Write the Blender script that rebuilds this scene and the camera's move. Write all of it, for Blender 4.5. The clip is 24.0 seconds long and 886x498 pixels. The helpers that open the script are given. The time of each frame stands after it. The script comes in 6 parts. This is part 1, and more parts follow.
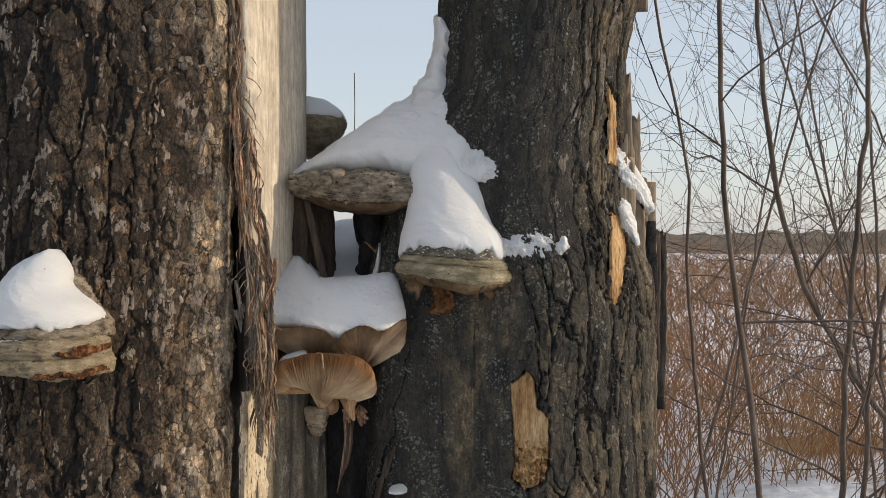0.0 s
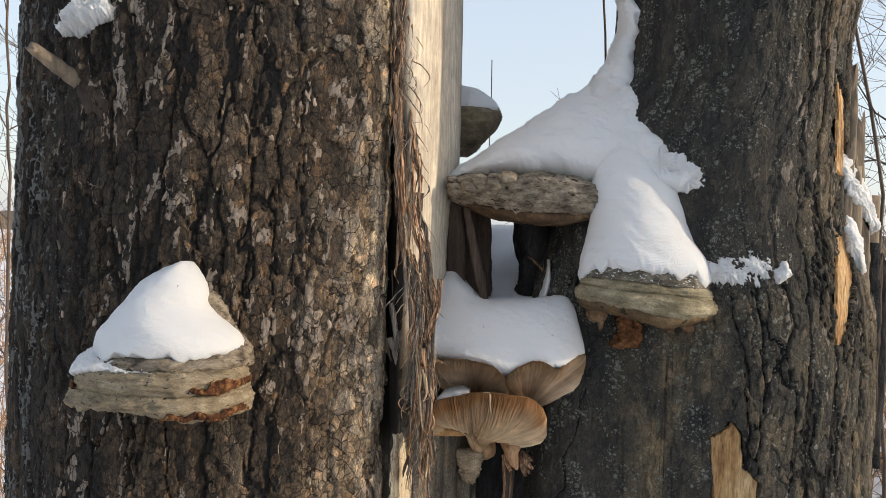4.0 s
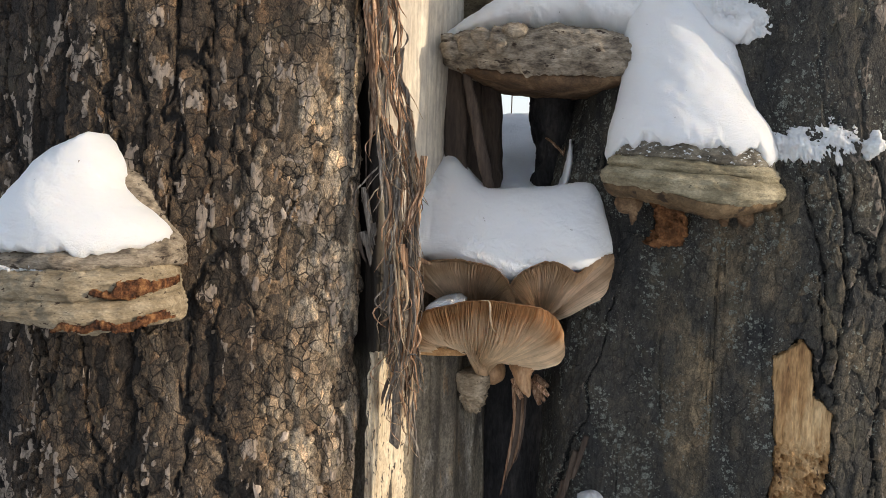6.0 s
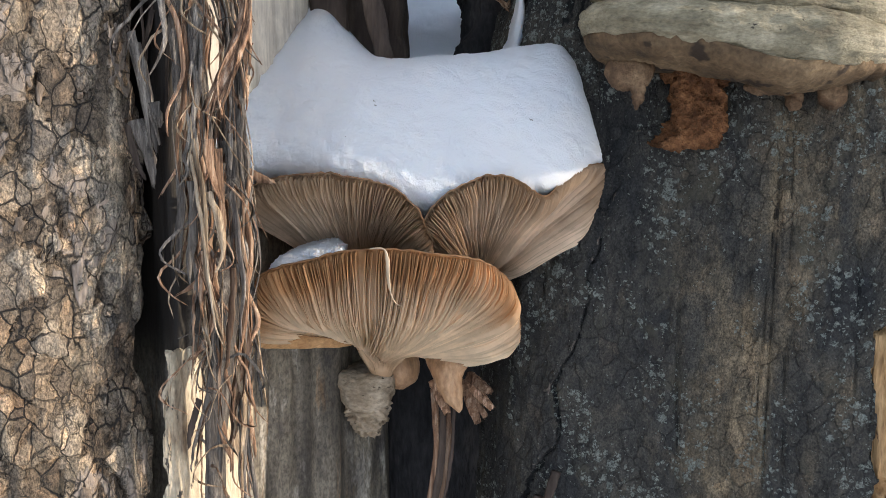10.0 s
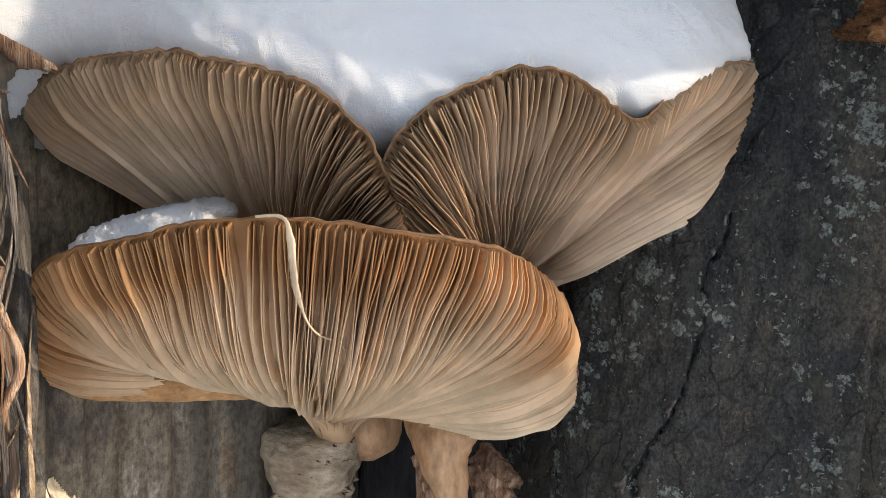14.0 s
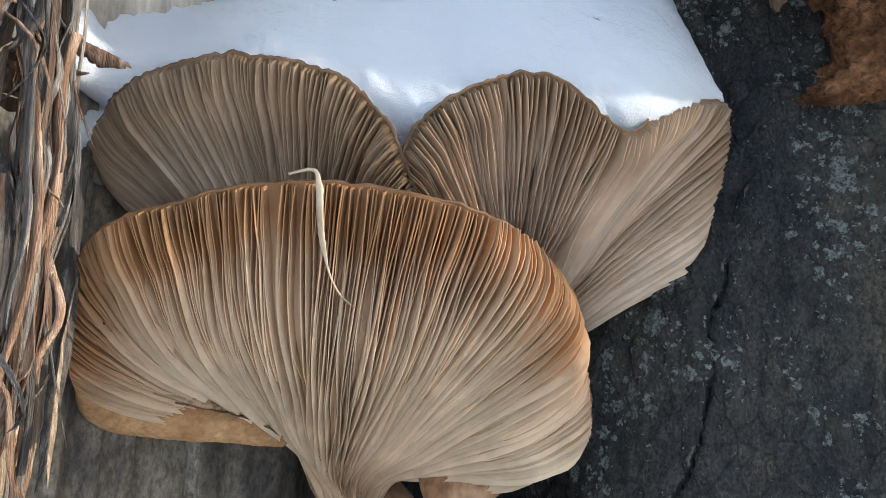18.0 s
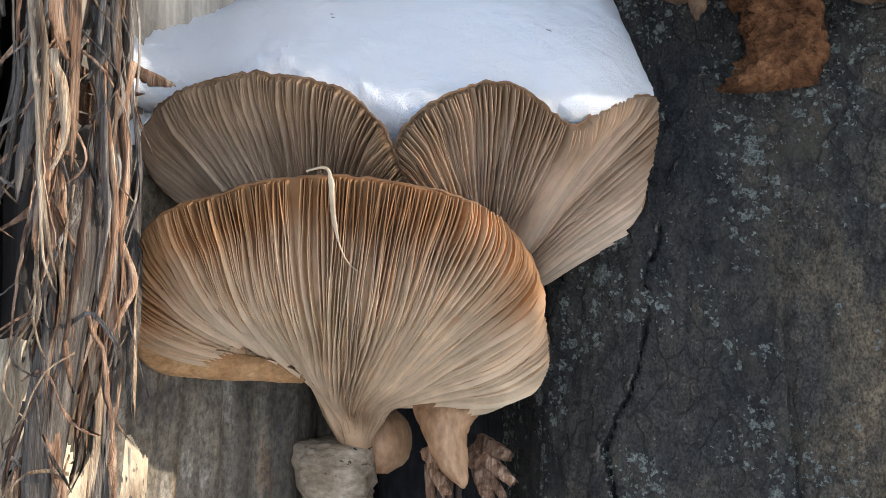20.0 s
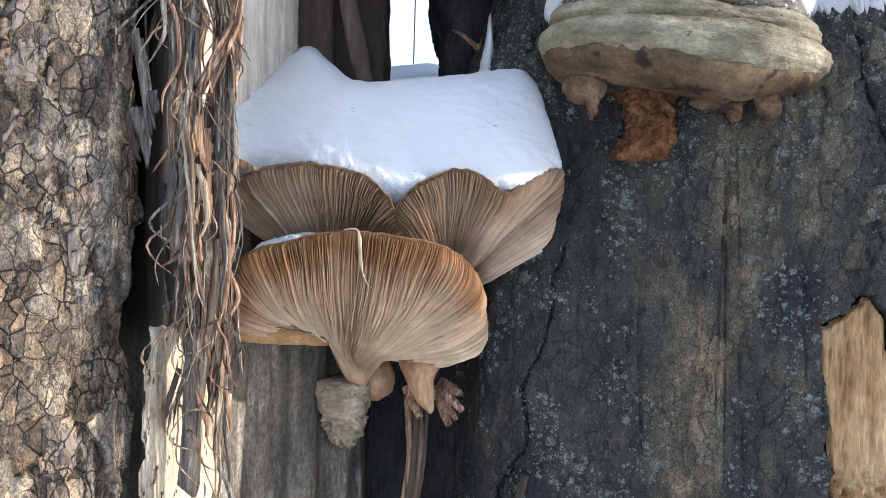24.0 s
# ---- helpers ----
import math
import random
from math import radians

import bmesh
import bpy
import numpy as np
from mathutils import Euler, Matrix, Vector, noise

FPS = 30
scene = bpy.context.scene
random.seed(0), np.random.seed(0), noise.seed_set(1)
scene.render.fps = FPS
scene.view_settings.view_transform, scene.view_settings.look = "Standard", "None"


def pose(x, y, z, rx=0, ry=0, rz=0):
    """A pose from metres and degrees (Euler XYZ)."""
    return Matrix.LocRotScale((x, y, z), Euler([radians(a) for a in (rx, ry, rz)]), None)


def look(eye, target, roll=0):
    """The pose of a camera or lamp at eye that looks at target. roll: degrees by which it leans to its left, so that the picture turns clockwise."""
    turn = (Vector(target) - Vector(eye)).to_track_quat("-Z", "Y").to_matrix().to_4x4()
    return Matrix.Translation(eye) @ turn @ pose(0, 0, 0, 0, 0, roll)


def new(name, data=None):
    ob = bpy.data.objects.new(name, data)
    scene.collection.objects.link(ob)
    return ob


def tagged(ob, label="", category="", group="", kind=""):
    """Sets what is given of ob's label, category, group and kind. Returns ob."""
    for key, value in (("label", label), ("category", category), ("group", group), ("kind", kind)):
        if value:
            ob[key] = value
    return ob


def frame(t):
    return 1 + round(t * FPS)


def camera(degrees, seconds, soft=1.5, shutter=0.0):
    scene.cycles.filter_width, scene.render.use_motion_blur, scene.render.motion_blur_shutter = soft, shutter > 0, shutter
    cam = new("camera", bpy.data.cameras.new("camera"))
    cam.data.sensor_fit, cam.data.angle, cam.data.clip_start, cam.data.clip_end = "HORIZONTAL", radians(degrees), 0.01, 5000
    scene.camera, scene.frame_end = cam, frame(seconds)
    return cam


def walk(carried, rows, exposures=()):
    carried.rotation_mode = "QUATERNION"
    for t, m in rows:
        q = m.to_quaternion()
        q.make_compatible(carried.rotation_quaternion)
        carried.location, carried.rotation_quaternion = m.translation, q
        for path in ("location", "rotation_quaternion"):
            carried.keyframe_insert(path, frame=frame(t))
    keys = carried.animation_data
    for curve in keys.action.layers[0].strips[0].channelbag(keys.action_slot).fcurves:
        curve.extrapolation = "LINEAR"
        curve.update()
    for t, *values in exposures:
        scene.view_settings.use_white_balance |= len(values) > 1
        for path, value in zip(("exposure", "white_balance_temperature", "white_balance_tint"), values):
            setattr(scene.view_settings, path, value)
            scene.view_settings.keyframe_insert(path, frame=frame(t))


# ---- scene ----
cam = camera(54.3, 24.0, soft=0.75)
METRES, EYE, TILT, LEAN, TURN = 1.2, 1.3, 0.0, 0.0, 0.0
ROWS = [
    (0.0, 0.0, 0.0, 0.0, -0.0, 0.0, 0.0),
    (0.5, -0.0313, 0.0428, 0.0014, 0.78, 0.14, -0.16),
    (1.0, -0.0621, 0.0656, 0.0099, 0.53, 0.27, -0.77),
    (1.5, -0.0813, 0.0675, 0.0167, 0.14, 0.21, -1.05),
    (3.5, -0.0933, 0.0915, 0.0348, 4.47, 1.89, -1.26),
    (4.0, -0.0901, 0.1233, 0.0206, 4.81, -0.69, -1.81),
    (4.5, -0.087, 0.1605, 0.008, 5.0, -3.21, -1.87),
    (5.0, -0.0799, 0.2015, -0.0023, 5.58, -4.29, -1.79),
    (5.5, -0.0687, 0.241, -0.0094, 6.59, -5.12, -1.43),
    (6.0, -0.0626, 0.2595, -0.0154, 8.26, -5.29, -1.22),
    (6.5, -0.0802, 0.2738, -0.0184, 8.88, -5.22, -1.08),
    (7.0, -0.1131, 0.2924, -0.0279, 7.44, -5.38, -0.89),
    (7.5, -0.1347, 0.3054, -0.0314, 3.68, -5.38, -0.65),
    (8.0, -0.1383, 0.3249, -0.0329, 2.76, -5.45, -0.93),
    (8.5, -0.1229, 0.3605, -0.034, 2.82, -5.68, -0.82),
    (9.0, -0.1026, 0.4064, -0.0396, 2.4, -5.94, -0.92),
    (9.5, -0.0879, 0.4508, -0.0496, 2.56, -7.07, -1.16),
    (10.0, -0.0761, 0.4889, -0.0547, 2.61, -7.7, -0.58),
    (10.5, -0.0766, 0.5149, -0.0595, 2.92, -7.76, -0.62),
    (11.0, -0.0773, 0.5386, -0.0614, 2.81, -7.68, -1.04),
    (11.5, -0.0739, 0.5664, -0.066, 2.77, -7.67, -1.09),
    (13.5, -0.0728, 0.6268, -0.0741, 4.75, -8.59, -1.85),
    (14.0, -0.0723, 0.6342, -0.076, 5.73, -8.67, -1.69),
    (14.5, -0.0744, 0.6363, -0.0765, 6.48, -8.83, -1.81),
    (15.0, -0.0733, 0.6366, -0.0789, 6.66, -8.85, -1.8),
    (15.5, -0.0731, 0.6401, -0.0964, 6.93, -4.29, -1.42),
    (16.0, -0.0742, 0.6457, -0.1173, 7.09, -1.52, -0.75),
    (16.5, -0.0719, 0.6427, -0.1246, 6.82, 4.73, 0.17),
    (17.0, -0.0707, 0.6361, -0.131, 6.65, 6.2, 0.46),
    (17.5, -0.0704, 0.6297, -0.1298, 6.74, 9.18, -0.62),
    (18.0, -0.0693, 0.6241, -0.1297, 6.87, 11.69, -1.32),
    (18.5, -0.0666, 0.6212, -0.1368, 7.08, 11.85, -0.99),
    (20.5, -0.064, 0.5712, -0.1283, 5.87, 6.46, 0.26),
    (21.0, -0.0637, 0.5623, -0.1258, 5.81, 5.72, -0.12),
    (21.5, -0.064, 0.549, -0.1223, 5.54, 5.12, -0.54),
    (22.0, -0.0646, 0.5358, -0.1197, 4.88, 3.74, -0.58),
    (22.5, -0.0657, 0.5186, -0.1141, 4.31, 2.72, -0.56),
    (23.0, -0.0634, 0.5019, -0.1099, 3.51, 2.17, -0.79),
    (23.5, -0.0641, 0.4859, -0.1061, 2.72, 1.08, -0.81),
    (24.0, -0.0642, 0.4649, -0.1018, 2.54, 1.04, -0.96),
]
EXPOSURES = [(0.0, -0.17, 7000, 10), (4.0, 0.09, 6850, 10), (8.0, 0.55, 6550, 10), (11.0, 0.80, 6100, 10), (14.0, 0.80, 6500, 10), (16.0, 0.84, 6750, 10), (17.0, 0.88, 5150, 3), (18.0, 0.82, 5700, 6), (21.0, 0.88, 5950, 10), (24.0, 0.97, 5700, 10)]
walk(cam, [(t, pose(0, 0, EYE, TILT, LEAN, TURN) @ pose(METRES * x, METRES * y, METRES * z, 90 + pitch, roll, yaw)) for t, x, y, z, yaw, pitch, roll in ROWS], EXPOSURES)

# ---- sky and sun ----
SUN_FROM = Vector((0.928, -0.055, 0.31)).normalized()
world = bpy.data.worlds.new("winter_sky")
scene.world = world
world.use_nodes = True
wn = world.node_tree
sky = wn.nodes.new("ShaderNodeTexSky")
sky.sky_type, sky.sun_disc = "NISHITA", False
sky.sun_elevation = math.asin(SUN_FROM.z)
sky.sun_rotation = math.atan2(SUN_FROM.x, SUN_FROM.y)
sky.air_density, sky.dust_density, sky.ozone_density = 1.2, 1.5, 0.8
haze = wn.nodes.new("ShaderNodeMix")
haze.data_type = "RGBA"
haze.inputs[0].default_value, haze.inputs[7].default_value = 0.6, (3.8, 4.3, 5.3, 1)
wn.links.new(sky.outputs[0], haze.inputs[6])
wn.links.new(haze.outputs[2], wn.nodes["Background"].inputs[0])
wn.nodes["Background"].inputs[1].default_value = 0.195
sun = new("sun", bpy.data.lights.new("sun", "SUN"))
sun.data.energy, sun.data.angle, sun.data.color = 3.0, radians(0.6), (1.0, 0.86, 0.68)
sun.matrix_world = look(SUN_FROM * 20, (0, 0, 0))


# ---- materials ----
def ramp(nt, fac, stops):
    node = nt.nodes.new("ShaderNodeValToRGB")
    els = node.color_ramp.elements
    while len(els) < len(stops):
        els.new(0.5)
    for el, (p, c) in zip(els, stops):
        el.position, el.color = p, (*c, 1)
    nt.links.new(fac, node.inputs[0])
    return node.outputs[0]


def tex_noise(nt, scale, stretch=(1, 1, 1), detail=5.0, rough=0.6):
    tc = nt.nodes.new("ShaderNodeTexCoord")
    mp = nt.nodes.new("ShaderNodeMapping")
    mp.inputs["Scale"].default_value = stretch
    nt.links.new(tc.outputs["Object"], mp.inputs[0])
    nz = nt.nodes.new("ShaderNodeTexNoise")
    nz.inputs["Scale"].default_value, nz.inputs["Detail"].default_value = scale, detail
    nz.inputs["Roughness"].default_value = rough
    nt.links.new(mp.outputs[0], nz.inputs["Vector"])
    return nz.outputs["Fac"]


def mix(nt, a, b, fac, mode="MIX"):
    node = nt.nodes.new("ShaderNodeMix")
    node.data_type, node.blend_type = "RGBA", mode
    for sock, v in ((node.inputs[0], fac), (node.inputs[6], a), (node.inputs[7], b)):
        if isinstance(v, (int, float)):
            sock.default_value = v
        elif isinstance(v, tuple):
            sock.default_value = (*v, 1)
        else:
            nt.links.new(v, sock)
    return node.outputs[2]


def attr(nt, name):
    node = nt.nodes.new("ShaderNodeAttribute")
    node.attribute_name = name
    return node.outputs["Fac"]


def maprange(nt, v, a, b, c=0.0, d=1.0):
    node = nt.nodes.new("ShaderNodeMapRange")
    for i, k in enumerate((a, b, c, d)):
        node.inputs[i + 1].default_value = k
    nt.links.new(v, node.inputs[0])
    return node.outputs[0]


def shader(name, rough=0.8, spec=0.3):
    m = bpy.data.materials.new(name)
    m.use_nodes = True
    b = m.node_tree.nodes["Principled BSDF"]
    b.inputs["Roughness"].default_value = rough
    b.inputs["Specular IOR Level"].default_value = spec
    return m, m.node_tree, b


def bump(nt, b, height, strength, dist):
    node = nt.nodes.new("ShaderNodeBump")
    node.inputs["Strength"].default_value, node.inputs["Distance"].default_value = strength, dist
    nt.links.new(height, node.inputs["Height"])
    nt.links.new(node.outputs[0], b.inputs["Normal"])


def thin_flesh(nt, b, col, share):
    """Thin fungus flesh lets part of the light through."""
    through_light, both = nt.nodes.new("ShaderNodeBsdfTranslucent"), nt.nodes.new("ShaderNodeMixShader")
    nt.links.new(col, through_light.inputs["Color"])
    both.inputs[0].default_value = share
    nt.links.new(b.outputs[0], both.inputs[1])
    nt.links.new(through_light.outputs[0], both.inputs[2])
    nt.links.new(both.outputs[0], nt.nodes["Material Output"].inputs["Surface"])


def plain(name, stops, scale, stretch=(1, 1, 1), rough=0.8, spec=0.3, fine=6.0, strength=0.5, dist=0.001, speck=None, vary=0.0, thin=0.0):
    """Two scales of noise: the broad one picks the colour, the fine one grains it and raises the relief."""
    m, nt, b = shader(name, rough, spec)
    broad = tex_noise(nt, scale, stretch, 5, 0.6)
    grain = tex_noise(nt, scale * fine, stretch, 4, 0.6)
    col = ramp(nt, broad, stops)
    col = mix(nt, col, ramp(nt, grain, [(0.3, (0.55, 0.55, 0.55)), (0.7, (1.25, 1.25, 1.25))]), 0.75, "MULTIPLY")
    if speck:
        col = mix(nt, col, speck[0], maprange(nt, tex_noise(nt, speck[1], stretch, 3), speck[2], speck[2] + 0.05))
    if vary:
        oi = nt.nodes.new("ShaderNodeObjectInfo")
        col = mix(nt, col, ramp(nt, oi.outputs["Random"], [(0, (1 - vary,) * 3), (1, (1 + vary,) * 3)]), 1.0, "MULTIPLY")
    nt.links.new(col, b.inputs["Base Color"])
    if thin:
        thin_flesh(nt, b, col, thin)
    bump(nt, b, grain, strength, dist)
    return m


def bark_material(name, plates, crack, fleck, lichen, moss, plate_size, soft, rosettes):
    """Bark by the attributes of its mesh: cell (plate tint), crack (open furrow), fleck (bare pale flakes), lichen
    (streaks, or the zone of round rosettes); thin joints between small plates come on top."""
    m, nt, b = shader(name, 0.85, 0.25)
    tc = nt.nodes.new("ShaderNodeTexCoord")

    def warped(scale, amount, stretch):
        warp = nt.nodes.new("ShaderNodeTexNoise")
        warp.inputs["Scale"].default_value, warp.inputs["Detail"].default_value = scale, 4
        nt.links.new(tc.outputs["Object"], warp.inputs["Vector"])
        off = nt.nodes.new("ShaderNodeVectorMath")
        off.operation = "MULTIPLY_ADD"
        nt.links.new(warp.outputs["Color"], off.inputs[0])
        off.inputs[1].default_value = (amount,) * 3
        nt.links.new(tc.outputs["Object"], off.inputs[2])
        mp = nt.nodes.new("ShaderNodeMapping")
        mp.inputs["Scale"].default_value = (1, 1, stretch)
        nt.links.new(off.outputs[0], mp.inputs[0])
        return mp.outputs[0]

    def voronoi(where, scale, edges):
        v = nt.nodes.new("ShaderNodeTexVoronoi")
        if edges:
            v.feature = "DISTANCE_TO_EDGE"
        v.inputs["Scale"].default_value = scale
        nt.links.new(where, v.inputs["Vector"])
        return v

    def calc(op, a, c):
        node = nt.nodes.new("ShaderNodeMath")
        node.operation = op
        for sock, v in zip(node.inputs, (a, c)):
            if isinstance(v, (int, float)):
                sock.default_value = v
            else:
                nt.links.new(v, sock)
        return node.outputs[0]

    where = warped(130, 0.0055, 0.66)
    edge, tint = voronoi(where, 1 / plate_size, True), voronoi(where, 1 / plate_size, False)
    small, small_tint = voronoi(where, 2.4 / plate_size, True), voronoi(where, 2.4 / plate_size, False)
    sep = nt.nodes.new("ShaderNodeSeparateColor")
    nt.links.new(tint.outputs["Color"], sep.inputs[0])
    sep2 = nt.nodes.new("ShaderNodeSeparateColor")
    nt.links.new(small_tint.outputs["Color"], sep2.inputs[0])
    col = ramp(nt, attr(nt, "cell"), plates)
    col = mix(nt, col, ramp(nt, sep.outputs[0], [(0.0, (0.60, 0.60, 0.62)), (0.6, (1.0, 0.98, 0.95)), (0.9, (1.3, 1.2, 1.08)), (1.0, (1.75, 1.45, 1.2))]), soft, "MULTIPLY")
    col = mix(nt, col, ramp(nt, sep2.outputs[0], [(0.0, (0.72, 0.72, 0.74)), (0.8, (1.12, 1.1, 1.06)), (1.0, (1.5, 1.35, 1.2))]), soft * 0.8, "MULTIPLY")
    grain = tex_noise(nt, 420, (1, 1, 0.55), 5, 0.7)
    wide = tex_noise(nt, 26, (1, 1, 0.5), 5, 0.65)
    col = mix(nt, col, ramp(nt, wide, [(0.35, (0.60, 0.63, 0.68)), (0.65, (1.28, 1.2, 1.08))]), 0.85, "MULTIPLY")
    col = mix(nt, col, ramp(nt, grain, [(0.3, (0.48, 0.48, 0.48)), (0.7, (1.45, 1.40, 1.32))]), 0.85, "MULTIPLY")
    pits = tex_noise(nt, 1300, (1, 1, 0.7), 5, 0.75)
    col = mix(nt, col, ramp(nt, pits, [(0.38, (0.35, 0.35, 0.35)), (0.62, (1.7, 1.66, 1.6))]), 0.85, "MULTIPLY")
    col = mix(nt, col, moss, maprange(nt, tex_noise(nt, 60, (1, 1, 0.6), 5), 0.56, 0.70, 0, 0.5))
    gate = maprange(nt, tex_noise(nt, 70, (1, 1, 0.6), 3), 0.40, 0.56, 0.12, 1)
    joint = calc("MULTIPLY", maprange(nt, edge.outputs["Distance"], 0.012, 0.055, 1, 0), gate)
    hair = calc("MULTIPLY", maprange(nt, small.outputs["Distance"], 0.01, 0.06, 1, 0), maprange(nt, tex_noise(nt, 130, (1, 1, 1), 2), 0.50, 0.60, 0, 0.5))
    lines = calc("MAXIMUM", joint, hair)
    jag = calc("MULTIPLY", calc("SUBTRACT", tex_noise(nt, 380, (1, 1, 0.5), 4, 0.7), 0.5), 0.7)
    bare = maprange(nt, calc("ADD", attr(nt, "fleck"), jag), 0.45, 0.60)
    pale = mix(nt, fleck, tuple(0.62 * c for c in fleck), maprange(nt, tex_noise(nt, 300, (1, 1, 0.2), 4, 0.7), 0.45, 0.65))
    col = mix(nt, col, pale, calc("MULTIPLY", bare, 0.85))
    col = mix(nt, col, crack, calc("MULTIPLY", lines, soft))
    col = mix(nt, col, crack, maprange(nt, calc("ADD", attr(nt, "crack"), jag), 0.42, 0.72))
    if rosettes:
        spots = None
        for scale, low, big in ((150, 0.62, 0.50), (300, 0.50, 0.56), (620, 0.36, 0.58)):
            v = voronoi(warped(700, 0.0035, 1.0), scale, False)
            sc = nt.nodes.new("ShaderNodeSeparateColor")
            nt.links.new(v.outputs["Color"], sc.inputs[0])
            size = calc("MULTIPLY", maprange(nt, sc.outputs[0], low, 1.0, 0.0, big), attr(nt, "lichen"))
            one = maprange(nt, calc("SUBTRACT", v.outputs["Distance"], size), -0.07, 0.0, 1, 0)
            one = calc("MULTIPLY", one, maprange(nt, size, 0.02, 0.06))
            spots = one if spots is None else calc("MAXIMUM", spots, one)
        spots = calc("MULTIPLY", spots, maprange(nt, tex_noise(nt, 1000, (1, 1, 1), 4, 0.75), 0.38, 0.56))
    else:
        spots = maprange(nt, calc("ADD", attr(nt, "lichen"), jag), 0.36, 0.56)
    col = mix(nt, col, lichen, spots)
    nt.links.new(col, b.inputs["Base Color"])
    hgt = calc("ADD", calc("MULTIPLY", lines, -1.5 * soft), calc("MULTIPLY", sep.outputs[1], 0.7 * soft))
    hgt = calc("ADD", hgt, calc("MULTIPLY", sep2.outputs[1], 0.35 * soft))
    hgt = calc("ADD", hgt, calc("ADD", grain, calc("MULTIPLY", pits, 0.5)))
    hgt = calc("ADD", hgt, calc("MULTIPLY", calc("MAXIMUM", spots, bare), 0.45))
    bump(nt, b, hgt, 1.0, 0.0020)
    return m


def snow_material():
    m, nt, b = shader("snow", 0.55, 0.35)
    grain = tex_noise(nt, 520, (1, 1, 1), 6, 0.8)
    soft = tex_noise(nt, 60, (1, 1, 1), 4, 0.55)
    col = mix(nt, (0.85, 0.865, 0.885), (0.90, 0.91, 0.925), soft)
    dirt = maprange(nt, tex_noise(nt, 190, (1, 1, 1), 3, 0.6), 0.735, 0.76, 0, 0.8)
    col = mix(nt, col, (0.10, 0.07, 0.05), dirt)
    nt.links.new(col, b.inputs["Base Color"])
    b.inputs["Subsurface Weight"].default_value = 0.5
    b.inputs["Subsurface Radius"].default_value = (0.9, 1.0, 1.1)
    b.inputs["Subsurface Scale"].default_value = 0.004
    bump(nt, b, grain, 1.0, 0.0034)
    return m


SNOW = snow_material()
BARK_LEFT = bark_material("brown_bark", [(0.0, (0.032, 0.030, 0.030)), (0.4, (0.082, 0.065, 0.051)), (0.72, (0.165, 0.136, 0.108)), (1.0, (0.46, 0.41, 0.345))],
                          (0.026, 0.023, 0.021), (0.38, 0.31, 0.25), (0.17, 0.17, 0.16), (0.066, 0.060, 0.040), 0.0068, 0.9, False)
BARK_RIGHT = bark_material("black_bark", [(0.0, (0.029, 0.032, 0.037)), (0.4, (0.060, 0.060, 0.057)), (0.75, (0.125, 0.109, 0.083)), (1.0, (0.24, 0.20, 0.145))],
                           (0.008, 0.008, 0.008), (0.24, 0.20, 0.165), (0.29, 0.31, 0.27), (0.085, 0.076, 0.050), 0.0075, 0.34, True)


def wood_material():
    """Bare sapwood: cream, grey where weathering has worn it and where shade is painted at the rear, black-brown in
    dark streaks and in the painted shade behind the bast (attributes of its mesh).
    """
    m, nt, b = shader("weathered_sapwood", 0.75, 0.3)
    broad = tex_noise(nt, 34, (1, 1, 0.16), 6, 0.65)
    grain = tex_noise(nt, 260, (1, 1, 0.10), 5, 0.65)
    blot = tex_noise(nt, 38, (1, 1, 0.5), 5, 0.65)
    col = ramp(nt, broad, [(0.3, (0.50, 0.43, 0.34)), (0.5, (0.62, 0.55, 0.45)), (0.7, (0.70, 0.63, 0.52))])
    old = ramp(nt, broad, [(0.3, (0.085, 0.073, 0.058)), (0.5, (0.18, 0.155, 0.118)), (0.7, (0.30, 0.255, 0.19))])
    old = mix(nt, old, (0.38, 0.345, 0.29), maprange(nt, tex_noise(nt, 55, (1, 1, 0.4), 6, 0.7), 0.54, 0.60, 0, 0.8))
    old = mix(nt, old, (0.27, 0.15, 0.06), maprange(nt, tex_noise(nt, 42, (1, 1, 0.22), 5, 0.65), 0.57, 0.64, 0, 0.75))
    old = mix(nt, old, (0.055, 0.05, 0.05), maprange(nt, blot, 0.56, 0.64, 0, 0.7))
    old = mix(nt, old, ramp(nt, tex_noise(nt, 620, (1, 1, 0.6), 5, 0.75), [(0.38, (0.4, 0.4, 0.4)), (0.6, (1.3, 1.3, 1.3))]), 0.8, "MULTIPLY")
    col = mix(nt, col, old, attr(nt, "weather_shade"))
    col = mix(nt, col, ramp(nt, tex_noise(nt, 90, (1, 1, 0.6), 5, 0.7), [(0.35, (0.66, 0.65, 0.66)), (0.65, (1.15, 1.15, 1.12))]), 0.8, "MULTIPLY")
    col = mix(nt, col, (0.018, 0.014, 0.011), attr(nt, "shade_stain"))
    col = mix(nt, col, ramp(nt, grain, [(0.3, (0.62, 0.60, 0.58)), (0.7, (1.2, 1.2, 1.2))]), 0.75, "MULTIPLY")
    nt.links.new(col, b.inputs["Base Color"])
    bump(nt, b, grain, 0.5, 0.0012)
    return m


